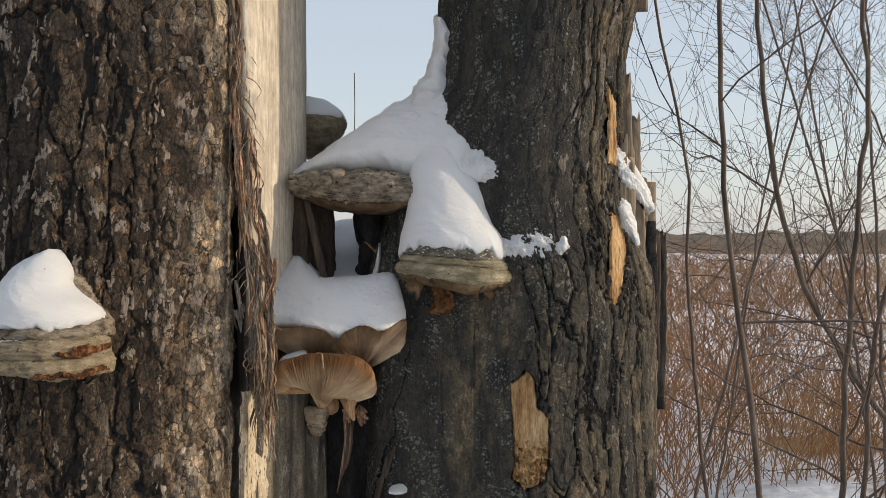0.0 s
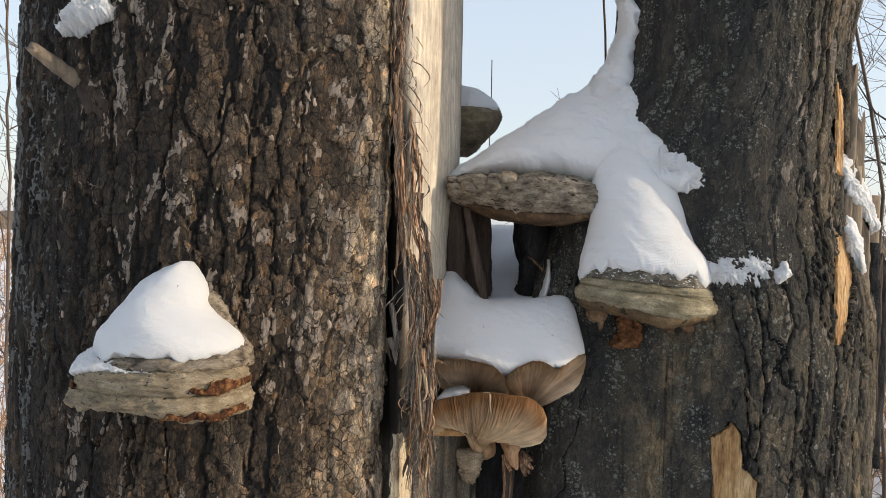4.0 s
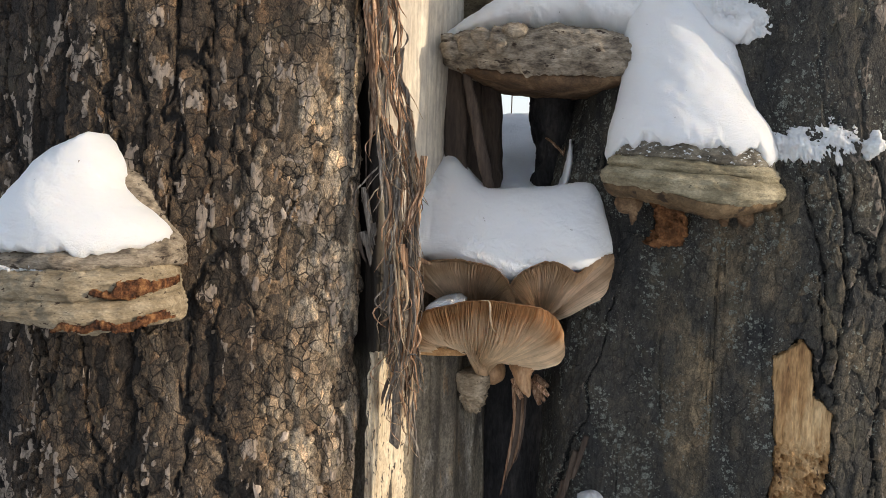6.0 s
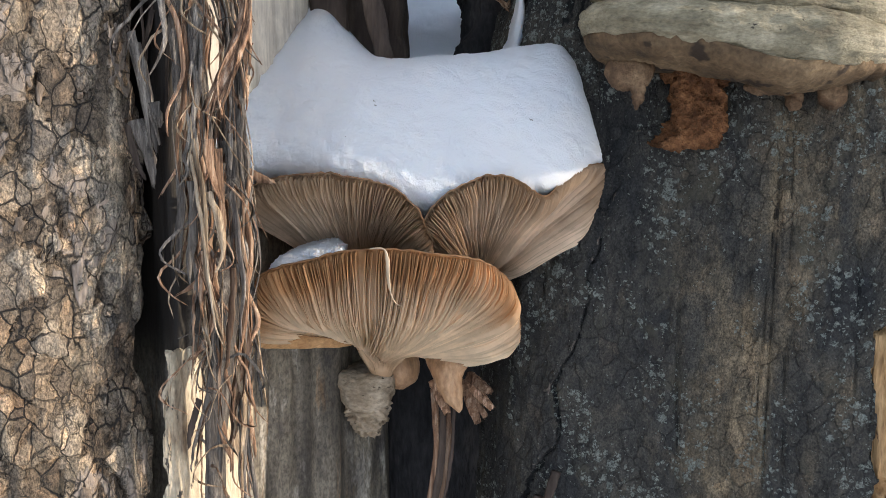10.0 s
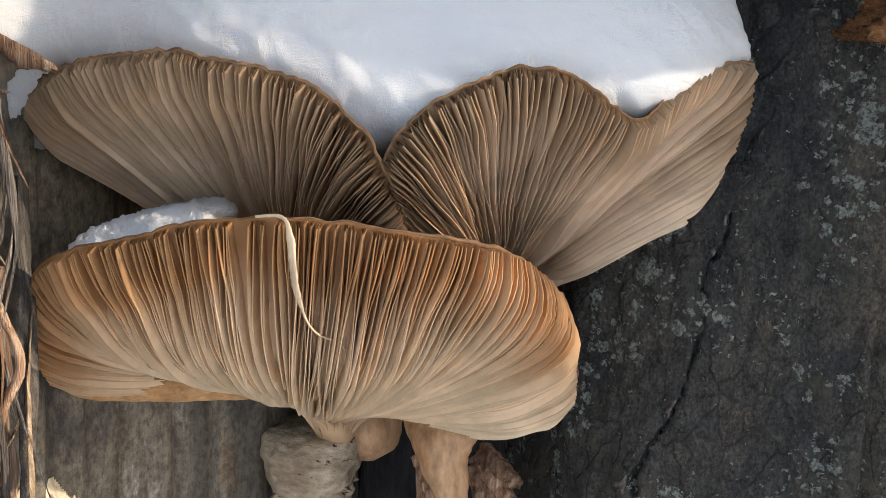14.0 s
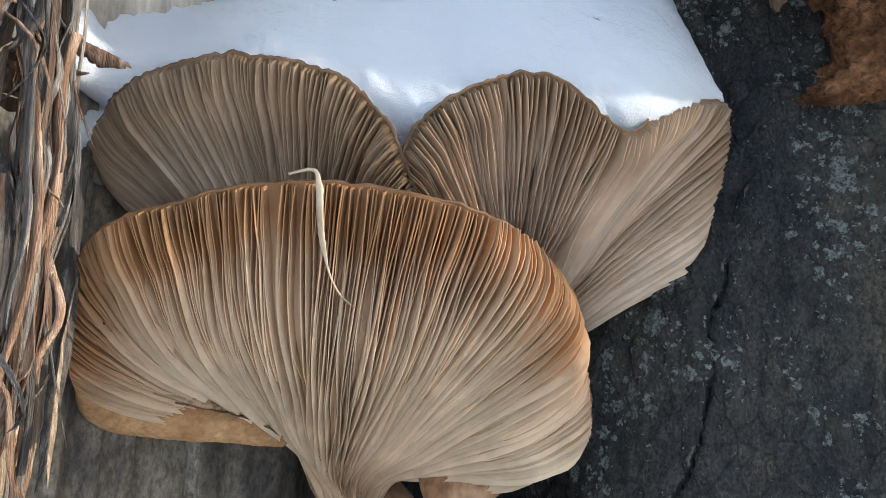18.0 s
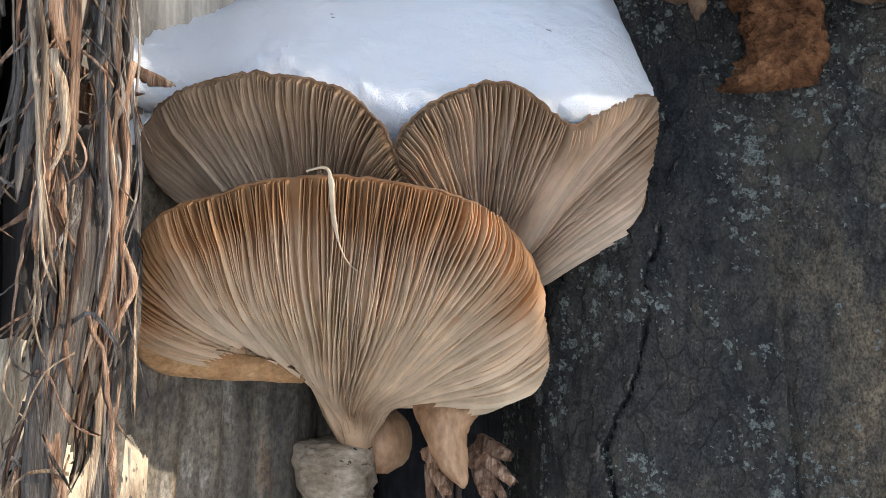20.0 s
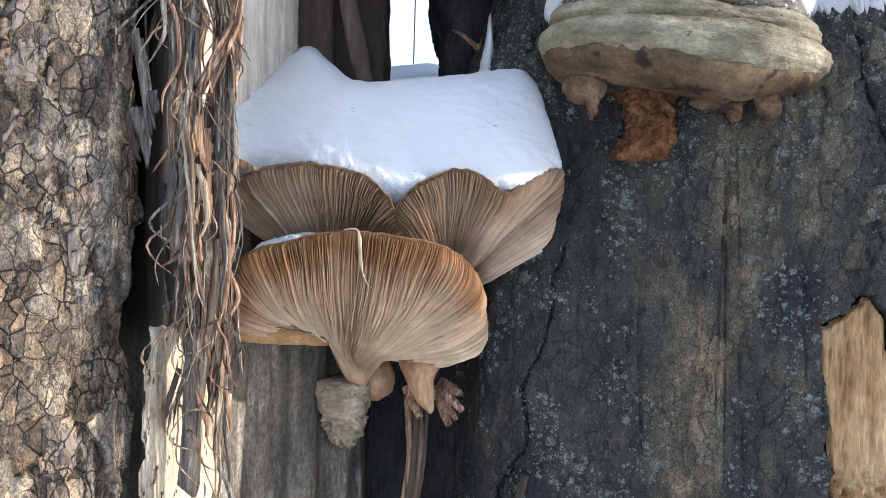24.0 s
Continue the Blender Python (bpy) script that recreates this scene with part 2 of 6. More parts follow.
WOOD = wood_material()
GREY_WOOD = plain("grey_weathered_wood", [(0.3, (0.11, 0.09, 0.07)), (0.5, (0.24, 0.19, 0.14)), (0.72, (0.40, 0.31, 0.22))], 42, (1, 1, 0.07), 0.85, 0.2, 6, 0.7, 0.002)
FRESH_WOOD = plain("fresh_torn_wood", [(0.34, (0.20, 0.10, 0.042)), (0.48, (0.46, 0.27, 0.12)), (0.68, (0.62, 0.43, 0.23))], 65, (1, 1, 0.22), 0.75, 0.25, 8, 1.0, 0.0025, ((0.10, 0.055, 0.03), 120, 0.62))
PALE_SPLIT = plain("pale_split_wood", [(0.34, (0.24, 0.17, 0.11)), (0.44, (0.56, 0.45, 0.31)), (0.7, (0.74, 0.64, 0.48))], 60, (1, 1, 0.35), 0.75, 0.3, 10, 0.8, 0.0016, ((0.07, 0.06, 0.05), 330, 0.60))
FIBRE = plain("torn_bast_fibre", [(0.3, (0.09, 0.048, 0.030)), (0.5, (0.34, 0.195, 0.115)), (0.7, (0.66, 0.48, 0.34))], 620, (1, 1, 0.035), 0.8, 0.25, 7, 0.9, 0.0015, vary=0.6)
PALE_FIBRE = plain("cream_bast_fibre", [(0.3, (0.15, 0.09, 0.05)), (0.5, (0.42, 0.30, 0.19)), (0.7, (0.68, 0.55, 0.40))], 620, (1, 1, 0.035), 0.8, 0.25, 8, 0.9, 0.0015, vary=0.35)
# Near-black: the shade inside the cleft is put into this wood's colour.
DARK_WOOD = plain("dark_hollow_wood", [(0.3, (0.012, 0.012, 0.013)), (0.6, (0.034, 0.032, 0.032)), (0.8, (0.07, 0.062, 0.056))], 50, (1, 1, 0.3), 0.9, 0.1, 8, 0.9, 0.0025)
BRACKET = plain("bracket_crust", [(0.3, (0.135, 0.105, 0.068)), (0.5, (0.25, 0.20, 0.132)), (0.7, (0.38, 0.315, 0.22))], 55, (1, 1, 2.2), 0.8, 0.25, 9, 0.8, 0.0014, ((0.05, 0.032, 0.022), 210, 0.63))
BRACKET_GREEN = plain("algae_bracket_crust", [(0.3, (0.11, 0.088, 0.054)), (0.5, (0.245, 0.21, 0.135)), (0.7, (0.44, 0.38, 0.26))], 44, (1, 1, 2.2), 0.8, 0.25, 11, 0.9, 0.0016, ((0.05, 0.04, 0.03), 230, 0.68))
PORES = plain("bracket_pores", [(0.3, (0.045, 0.03, 0.02)), (0.52, (0.125, 0.075, 0.042)), (0.75, (0.30, 0.20, 0.115))], 60, (1, 1, 1), 0.85, 0.2, 12, 0.8, 0.0014)
OCHRE = plain("ochre_pores", [(0.3, (0.045, 0.030, 0.017)), (0.5, (0.12, 0.078, 0.042)), (0.7, (0.24, 0.165, 0.092))], 45, (1, 1, 1), 0.85, 0.2, 12, 0.6, 0.001, ((0.035, 0.024, 0.016), 62, 0.60))
RUST = plain("rotten_rust_flesh", [(0.36, (0.025, 0.012, 0.008)), (0.5, (0.15, 0.06, 0.025)), (0.66, (0.36, 0.18, 0.075))], 170, (1, 1, 1), 0.85, 0.2, 5, 1.0, 0.003)
CRUMB = plain("crumbly_fungus", [(0.35, (0.11, 0.05, 0.024)), (0.6, (0.31, 0.145, 0.065)), (0.75, (0.42, 0.22, 0.11))], 150, (1, 1, 1), 0.9, 0.1, 5, 1.0, 0.003)


def gill_material(name, tip, base, body):
    m, nt, b = shader(name, 0.6, 0.3)
    t = attr(nt, "radial")
    wob = nt.nodes.new("ShaderNodeMath")
    wob.operation = "MULTIPLY_ADD"
    nt.links.new(tex_noise(nt, 55, (1, 1, 1), 3), wob.inputs[0])
    wob.inputs[1].default_value = 0.22
    shift = nt.nodes.new("ShaderNodeMath")
    shift.operation = "SUBTRACT"
    nt.links.new(t, shift.inputs[0])
    shift.inputs[1].default_value = 0.11
    nt.links.new(shift.outputs[0], wob.inputs[2])
    # Towards the rim, shade under the rolled lip is painted as the browner tip.
    col = ramp(nt, wob.outputs[0], [(0.0, body), (0.42, base), (0.66, base), (0.82, tuple(0.55 * p + 0.45 * q for p, q in zip(base, tip))), (0.94, tip), (1.0, tuple(0.7 * c for c in tip))])
    col = mix(nt, col, ramp(nt, tex_noise(nt, 90, (1, 1, 1), 4), [(0.3, (0.72, 0.70, 0.66)), (0.7, (1.2, 1.2, 1.2))]), 0.7, "MULTIPLY")
    oi = nt.nodes.new("ShaderNodeObjectInfo")
    col = mix(nt, col, ramp(nt, oi.outputs["Random"], [(0, (0.82, 0.81, 0.78)), (1, (1.12, 1.12, 1.12))]), 1.0, "MULTIPLY")
    nt.links.new(col, b.inputs["Base Color"])
    thin_flesh(nt, b, col, 0.22)
    bump(nt, b, tex_noise(nt, 700, (1, 1, 1), 3), 0.25, 0.0006)
    return m


GILL_LOW = gill_material("amber_gill", (0.45, 0.235, 0.10), (0.80, 0.63, 0.435), (0.47, 0.30, 0.17))
GILL_UP = gill_material("brown_gill", (0.46, 0.31, 0.19), (0.72, 0.56, 0.41), (0.54, 0.40, 0.28))
CAP_SKIN = plain("brown_cap_skin", [(0.3, (0.15, 0.075, 0.035)), (0.5, (0.25, 0.135, 0.065)), (0.7, (0.36, 0.21, 0.11))], 90, (1, 1, 1), 0.65, 0.3, 6, 0.5, 0.0008, thin=0.35)
FELT = plain("felty_orange_skin", [(0.3, (0.33, 0.17, 0.07)), (0.5, (0.47, 0.27, 0.12)), (0.7, (0.58, 0.38, 0.20))], 70, (1, 1, 1), 0.75, 0.2, 9, 0.6, 0.001)
TAN_SKIN = plain("tan_mushroom_skin", [(0.3, (0.27, 0.145, 0.07)), (0.5, (0.38, 0.22, 0.115)), (0.7, (0.49, 0.315, 0.18))], 110, (1, 1, 0.4), 0.6, 0.35, 5, 0.4, 0.0006)
TWIG = plain("sapling_bark", [(0.3, (0.07, 0.052, 0.042)), (0.5, (0.13, 0.096, 0.076)), (0.7, (0.20, 0.155, 0.125))], 40, (1, 1, 0.3), 0.8, 0.25, 6, 0.5, 0.001)
BRUSH = plain("dry_brush", [(0.3, (0.22, 0.095, 0.042)), (0.5, (0.37, 0.195, 0.09)), (0.7, (0.52, 0.34, 0.18))], 1.4, (1, 1, 0.6), 0.85, 0.2, 12, 0.4, 0.002)
STRAW = plain("dry_straw", [(0.3, (0.42, 0.30, 0.18)), (0.7, (0.66, 0.53, 0.37))], 80, (1, 1, 0.3), 0.7, 0.3, 5, 0.4, 0.0006)
NUB = plain("grey_dead_fungus", [(0.30, (0.20, 0.148, 0.098)), (0.48, (0.34, 0.268, 0.185)), (0.68, (0.46, 0.375, 0.275))], 70, (1, 1, 1.6), 0.85, 0.2, 5, 0.7, 0.0014, ((0.06, 0.044, 0.03), 190, 0.65))
SLAB = plain("inner_bark_slab", [(0.3, (0.035, 0.026, 0.022)), (0.55, (0.085, 0.062, 0.048)), (0.75, (0.16, 0.12, 0.09))], 70, (1, 1, 0.12), 0.85, 0.2, 6, 0.8, 0.002, vary=0.3)
CHIP = plain("pale_bark_scale", [(0.3, (0.20, 0.15, 0.115)), (0.5, (0.36, 0.28, 0.215)), (0.7, (0.50, 0.41, 0.33))], 160, (1, 1, 0.3), 0.8, 0.25, 6, 0.7, 0.001, vary=0.45)
SCALE = plain("brown_bark_scale", [(0.3, (0.06, 0.046, 0.036)), (0.5, (0.13, 0.10, 0.075)), (0.7, (0.25, 0.19, 0.14))], 160, (1, 1, 0.4), 0.85, 0.2, 6, 0.8, 0.001, vary=0.5)
SHELF = plain("old_bracket_crust", [(0.3, (0.055, 0.043, 0.034)), (0.46, (0.22, 0.18, 0.135)), (0.7, (0.44, 0.375, 0.29))], 75, (1, 1, 2.6), 0.85, 0.2, 6, 0.9, 0.002, ((0.045, 0.032, 0.024), 95, 0.62))
CROWN = plain("dark_frosted_crust", [(0.3, (0.06, 0.055, 0.045)), (0.5, (0.15, 0.13, 0.10)), (0.7, (0.30, 0.27, 0.21))], 75, (1, 1, 1.8), 0.85, 0.2, 6, 0.9, 0.002, ((0.62, 0.64, 0.66), 260, 0.60))
GREY_FIBRE = plain("grey_bast_fibre", [(0.3, (0.07, 0.06, 0.053)), (0.5, (0.22, 0.185, 0.155)), (0.7, (0.50, 0.435, 0.36))], 620, (1, 1, 0.035), 0.8, 0.25, 8, 0.9, 0.0015, vary=0.5)
GROUND = plain("field_snow", [(0.3, (0.62, 0.62, 0.62)), (0.55, (0.80, 0.81, 0.82)), (0.7, (0.88, 0.89, 0.90))], 1.1, (1, 1, 1), 0.7, 0.3, 9, 0.5, 0.03, ((0.30, 0.20, 0.11), 0.55, 0.58))
HILL = plain("far_woods", [(0.3, (0.13, 0.10, 0.075)), (0.6, (0.20, 0.16, 0.115)), (0.8, (0.29, 0.24, 0.18))], 0.03, (1, 1, 3), 0.95, 0.1, 9, 0.3, 0.1)


# ---- geometry helpers ----
def hash01(i, j, k):
    h = (np.asarray(i, np.int64) * 374761393 + np.asarray(j, np.int64) * 668265263 + k * 2147483647) & 0xFFFFFFFF
    h = ((h ^ (h >> 13)) * 1274126177) & 0xFFFFFFFF
    h = ((h ^ (h >> 16)) * 2246822519) & 0xFFFFFFFF
    return ((h ^ (h >> 15)) & 0xFFFFFF) / 16777216.0


def vnoise(u, v, seed=0):
    i, j = np.floor(u), np.floor(v)
    f, g = u - i, v - j
    f, g = f * f * (3 - 2 * f), g * g * (3 - 2 * g)
    i, j = i.astype(np.int64), j.astype(np.int64)
    a, b = hash01(i, j, seed), hash01(i + 1, j, seed)
    c, d = hash01(i, j + 1, seed), hash01(i + 1, j + 1, seed)
    return (a + (b - a) * f) * (1 - g) + (c + (d - c) * f) * g


def fbm(u, v, seed=0, octaves=4):
    total, amp, norm = 0.0, 1.0, 0.0
    for o in range(octaves):
        total = total + amp * vnoise(u * 2 ** o + 13.7 * o, v * 2 ** o - 7.1 * o, seed + o)
        norm, amp = norm + amp, amp * 0.55
    return total / norm


def cells(u, v, seed=0):
    """Nearest and second distance of a jittered cell pattern, and a random number for the nearest cell."""
    i0, j0 = np.floor(u).astype(np.int64), np.floor(v).astype(np.int64)
    f1, f2, tag = np.full(u.shape, 9.0), np.full(u.shape, 9.0), np.zeros(u.shape)
    for di in (-1, 0, 1):
        for dj in (-1, 0, 1):
            i, j = i0 + di, j0 + dj
            d = np.hypot(i + hash01(i, j, seed) - u, j + hash01(i, j, seed + 5) - v)
            near = d < f1
            f2 = np.where(near, f1, np.minimum(f2, d))
            tag = np.where(near, hash01(i, j, seed + 9), tag)
            f1 = np.where(near, d, f1)
    return f1, f2, tag


def smooth(x, a, b):
    t = np.clip((x - a) / (b - a), 0, 1)
    return t * t * (3 - 2 * t)


def spline(points, n, closed=True):
    """n points evenly spread along a smooth curve through the points."""
    p = np.asarray(points, float)
    m = len(p)
    segs = m if closed else m - 1
    out = []
    for i in range(segs):
        if closed:
            a, b, c, d = p[i - 1], p[i], p[(i + 1) % m], p[(i + 2) % m]
        else:
            a, b, c, d = p[max(i - 1, 0)], p[i], p[i + 1], p[min(i + 2, m - 1)]
        t = np.linspace(0, 1, 24, endpoint=False)[:, None]
        out.append(0.5 * (2 * b + (c - a) * t + (2 * a - 5 * b + 4 * c - d) * t ** 2 + (3 * b - a - 3 * c + d) * t ** 3))
    out.append(p[:1] if closed else p[-1:])
    q = np.concatenate(out)
    s = np.concatenate([[0], np.cumsum(np.linalg.norm(np.diff(q, axis=0), axis=1))])
    w = np.linspace(0, s[-1], n, endpoint=not closed)
    return np.stack([np.interp(w, s, q[:, k]) for k in range(q.shape[1])], 1)


def mesh_grid(name, grid, material, wrap=False, caps=False, attrs=None, flat=False, keep=None):
    """A mesh from rows x columns of points; wrap closes the columns, caps close the first and last row."""
    rows, cols = grid.shape[:2]
    me = bpy.data.meshes.new(name)
    verts = grid.reshape(-1, 3)
    i = np.arange(rows - 1)[:, None]
    j = np.arange(cols if wrap else cols - 1)[None, :]
    k = (j + 1) % cols
    faces = np.stack([i * cols + j, i * cols + k, (i + 1) * cols + k, (i + 1) * cols + j], -1).reshape(-1, 4)
    if keep is not None:
        faces = faces[keep.ravel()[faces].all(1)]
    loops, sizes = faces.reshape(-1), np.full(len(faces), 4)
    if caps:
        loops = np.concatenate([loops, np.arange(cols)[::-1], (rows - 1) * cols + np.arange(cols)])
        sizes = np.concatenate([sizes, [cols, cols]])
    me.vertices.add(len(verts)); me.vertices.foreach_set("co", verts.astype(np.float32).ravel())
    me.loops.add(len(loops)); me.loops.foreach_set("vertex_index", loops.astype(np.int32))
    me.polygons.add(len(sizes))
    me.polygons.foreach_set("loop_start", np.concatenate([[0], np.cumsum(sizes)[:-1]]).astype(np.int32))
    me.update(calc_edges=True)
    me.validate()
    if not flat:
        me.polygons.foreach_set("use_smooth", np.ones(len(me.polygons), bool))
    for key, val in (attrs or {}).items():
        at = me.attributes.new(key, "FLOAT", "POINT")
        at.data.foreach_set("value", np.asarray(val, np.float32).ravel())
    me.materials.append(material)
    return me


def part(name, me, parent=None, label=""):
    ob = new(name, me)
    if parent:
        ob.parent = parent
        ob.matrix_parent_inverse = parent.matrix_basis.inverted()
    return tagged(ob, label)


def thing(name, label, category, at=(0, 0, 0), group="", kind=""):
    ob = new(name)
    ob.empty_display_size = 0.02
    ob.matrix_basis = Matrix.Translation(at)
    return tagged(ob, label, category, group, kind)


def normals(grid, wrap):
    du = np.roll(grid, -1, 1) - np.roll(grid, 1, 1) if wrap else np.gradient(grid, axis=1)
    dv = np.gradient(grid, axis=0)
    n = np.cross(du, dv)
    return n / np.maximum(np.linalg.norm(n, axis=2, keepdims=True), 1e-12)


def tube_sections(levels, cols, zs):
    """Closed sections (z, [(x, y), ...]) blended smoothly to the heights zs."""
    lz = np.array([l[0] for l in levels])
    rings = np.stack([spline(l[1], cols) for l in levels])
    out = np.empty((len(zs), cols, 3))
    for a, z in enumerate(zs):
        k = int(np.clip(np.searchsorted(lz, z) - 1, 0, len(lz) - 2))
        t = np.clip((z - lz[k]) / (lz[k + 1] - lz[k]), 0, 1)
        t = t * t * (3 - 2 * t)
        out[a, :, :2] = rings[k] * (1 - t) + rings[k + 1] * t
        out[a, :, 2] = z
    return out


def loft(rings, cols, rows, rough=0.0, freq=80.0, seed=0, fine=0.0, close=True, band=0.0, pitch=0.0032):
    """A skin over rings of (x, y, z) points, given from one end to the other, gathered to a point at both ends."""
    r = np.stack([spline(k, cols) for k in rings])
    path = np.stack([spline(r[:, c], rows, closed=False) for c in range(cols)], 1)
    n = normals(path, True)
    s = np.linspace(0, 1, cols, endpoint=False)[None, :] * 2 * np.pi
    if rough or fine:
        p = path
        a = fbm(p[..., 0] * freq + p[..., 2] * freq * 0.6, p[..., 2] * freq + p[..., 1] * freq * 0.8, seed, 4) - 0.5
        b = fbm(p[..., 0] * freq * 7 + p[..., 2] * freq * 3, p[..., 2] * freq * 7 + p[..., 1] * freq * 5, seed + 3, 2) - 0.5
        path = path + n * (a * 2 * rough + b * 2 * fine)[..., None]
    if band:
        wob = 0.9 * fbm(path[..., 0] * 60, path[..., 1] * 60, seed + 8, 3)
        path = path + n * (band * np.sin(2 * np.pi * (path[..., 2] / pitch + wob)))[..., None]
    if close:
        first, last = path[0].mean(0), path[-1].mean(0)
        path = np.concatenate([np.broadcast_to(first, (1, cols, 3)) + (path[:1] - first) * 0.02, path, np.broadcast_to(last, (1, cols, 3)) + (path[-1:] - last) * 0.02])
    return path


def mound(levels, cols=72, rows=60, power=2.2, turn=0.0, **kw):
    """A body on a wall. levels: (z, x left, x right, y back, y front); sections are rounded boxes."""
    rings = []
    for z, xl, xr, yb, yf in levels:
        a = np.linspace(0, 2 * np.pi, 28, endpoint=False)
        c, s = np.cos(a), np.sin(a)
        x = (xl + xr) / 2 + (xr - xl) / 2 * np.sign(c) * np.abs(c) ** (2 / power)
        y = (yb + yf) / 2 + (yb - yf) / 2 * np.sign(s) * np.abs(s) ** (2 / power)
        if turn:
            x0, y0 = (xl + xr) / 2, yb
            ct, st = math.cos(turn), math.sin(turn)
            x, y = x0 + (x - x0) * ct - (y - y0) * st, y0 + (x - x0) * st + (y - y0) * ct
        rings.append(np.stack([x, y, np.full_like(x, z)], 1))
    return loft(rings, cols, rows, **kw)


def tube(path, radii, cols=7, flat=1.0, axis=None, wob=0.0, seed=0):
    """A tapered tube along a path; flat squeezes it along the axis across it."""
    p = np.asarray(path, float)
    t = np.gradient(p, axis=0)
    t /= np.maximum(np.linalg.norm(t, axis=1, keepdims=True), 1e-9)
    ref = np.array(axis if axis is not None else (0.31, 0.9, 0.17))
    a = np.cross(t, ref)
    a /= np.maximum(np.linalg.norm(a, axis=1, keepdims=True), 1e-9)
    b = np.cross(t, a)
    ang = np.linspace(0, 2 * np.pi, cols, endpoint=False)
    r = np.asarray(radii, float).reshape(-1, 1) * np.ones((len(p), cols))
    if wob:
        rng = np.random.default_rng(seed)
        r = r * (1 + wob * (rng.random(r.shape) - 0.5))
    return p[:, None] + (r * np.cos(ang))[..., None] * a[:, None] + (r * np.sin(ang) * flat)[..., None] * b[:, None]


# ---- ground, field and far hill ----
def ground_sheet():
    r = np.concatenate([[0.0], np.geomspace(0.4, 3000, 90)])
    a = np.linspace(0, 2 * np.pi, 160, endpoint=False)
    x, y = r[:, None] * np.sin(a), 1.1 + r[:, None] * np.cos(a)
    z = (fbm(x * 0.9, y * 0.9, 3, 4) - 0.5) * 0.22 * smooth(r, 0.6, 3)[:, None] + (fbm(x * 0.05, y * 0.05, 8, 3) - 0.5) * 1.4 * smooth(r, 10, 40)[:, None]
    return mesh_grid("ground", np.stack([x, y, z], -1), GROUND, wrap=True)


tagged(new("ground", ground_sheet()), "snow-covered field with brown grass showing through", "ground", kind="structure")


def hill():
    a = np.linspace(-math.pi, math.pi, 700)
    rr = np.linspace(0, 1, 9)
    dist = 150 + 330 * rr[:, None] + 0 * a
    crest = 6.5 + 6.0 * fbm(a * 2.2, a * 0, 21, 4) + 4.5 * (fbm(a * 90, a * 0, 22, 4) - 0.4)
    h = np.sin(rr * math.pi / 2)[:, None] * crest * smooth(rr, 0, 1)[:, None] - 1.0
    return mesh_grid("backdrop_hill", np.stack([dist * np.sin(a), dist * np.cos(a), h], -1), HILL)


tagged(new("backdrop_hill", hill()), "low wooded hill along the far horizon", "hill", kind="structure")

# ---- the two-stemmed tree ----
tree = thing("tree", "old dark-barked poplar with two stems and a torn cleft", "tree", (-0.1, 1.08, 0))
LC = np.array((-0.39, 1.075))


def inside(x, z, poly, seed, ragged=0.003):
    """How far points lie within an outline with a ragged edge: 1 inside, 0 outside."""
    x = x + ragged * 2 * (fbm(x * 160, z * 90, seed, 3) - 0.5)
    z = z + ragged * 3 * (fbm(x * 210 + 5, z * 60, seed + 1, 3) - 0.5)
    hit = np.zeros(np.broadcast(x, z).shape, bool)
    for (xa, za), (xb, zb) in zip(poly, poly[1:] + poly[:1]):
        if za != zb:
            hit ^= ((za > z) != (zb > z)) & (x < (xb - xa) * (z - za) / (zb - za) + xa)
    return hit.astype(float)


def near_line(x, z, pts):
    """Distance to a broken line in x and z, and on which side of it the points lie."""
    best, side = np.full(x.shape, 9.0), np.zeros(x.shape)
    for (xa, za), (xb, zb) in zip(pts, pts[1:]):
        dx, dz = xb - xa, zb - za
        t = np.clip(((x - xa) * dx + (z - za) * dz) / (dx * dx + dz * dz), 0, 1)
        d = np.hypot(x - xa - t * dx, z - za - t * dz)
        side = np.where(d < best, np.sign(x - xa - t * dx), side)
        best = np.minimum(best, d)
    return best, side


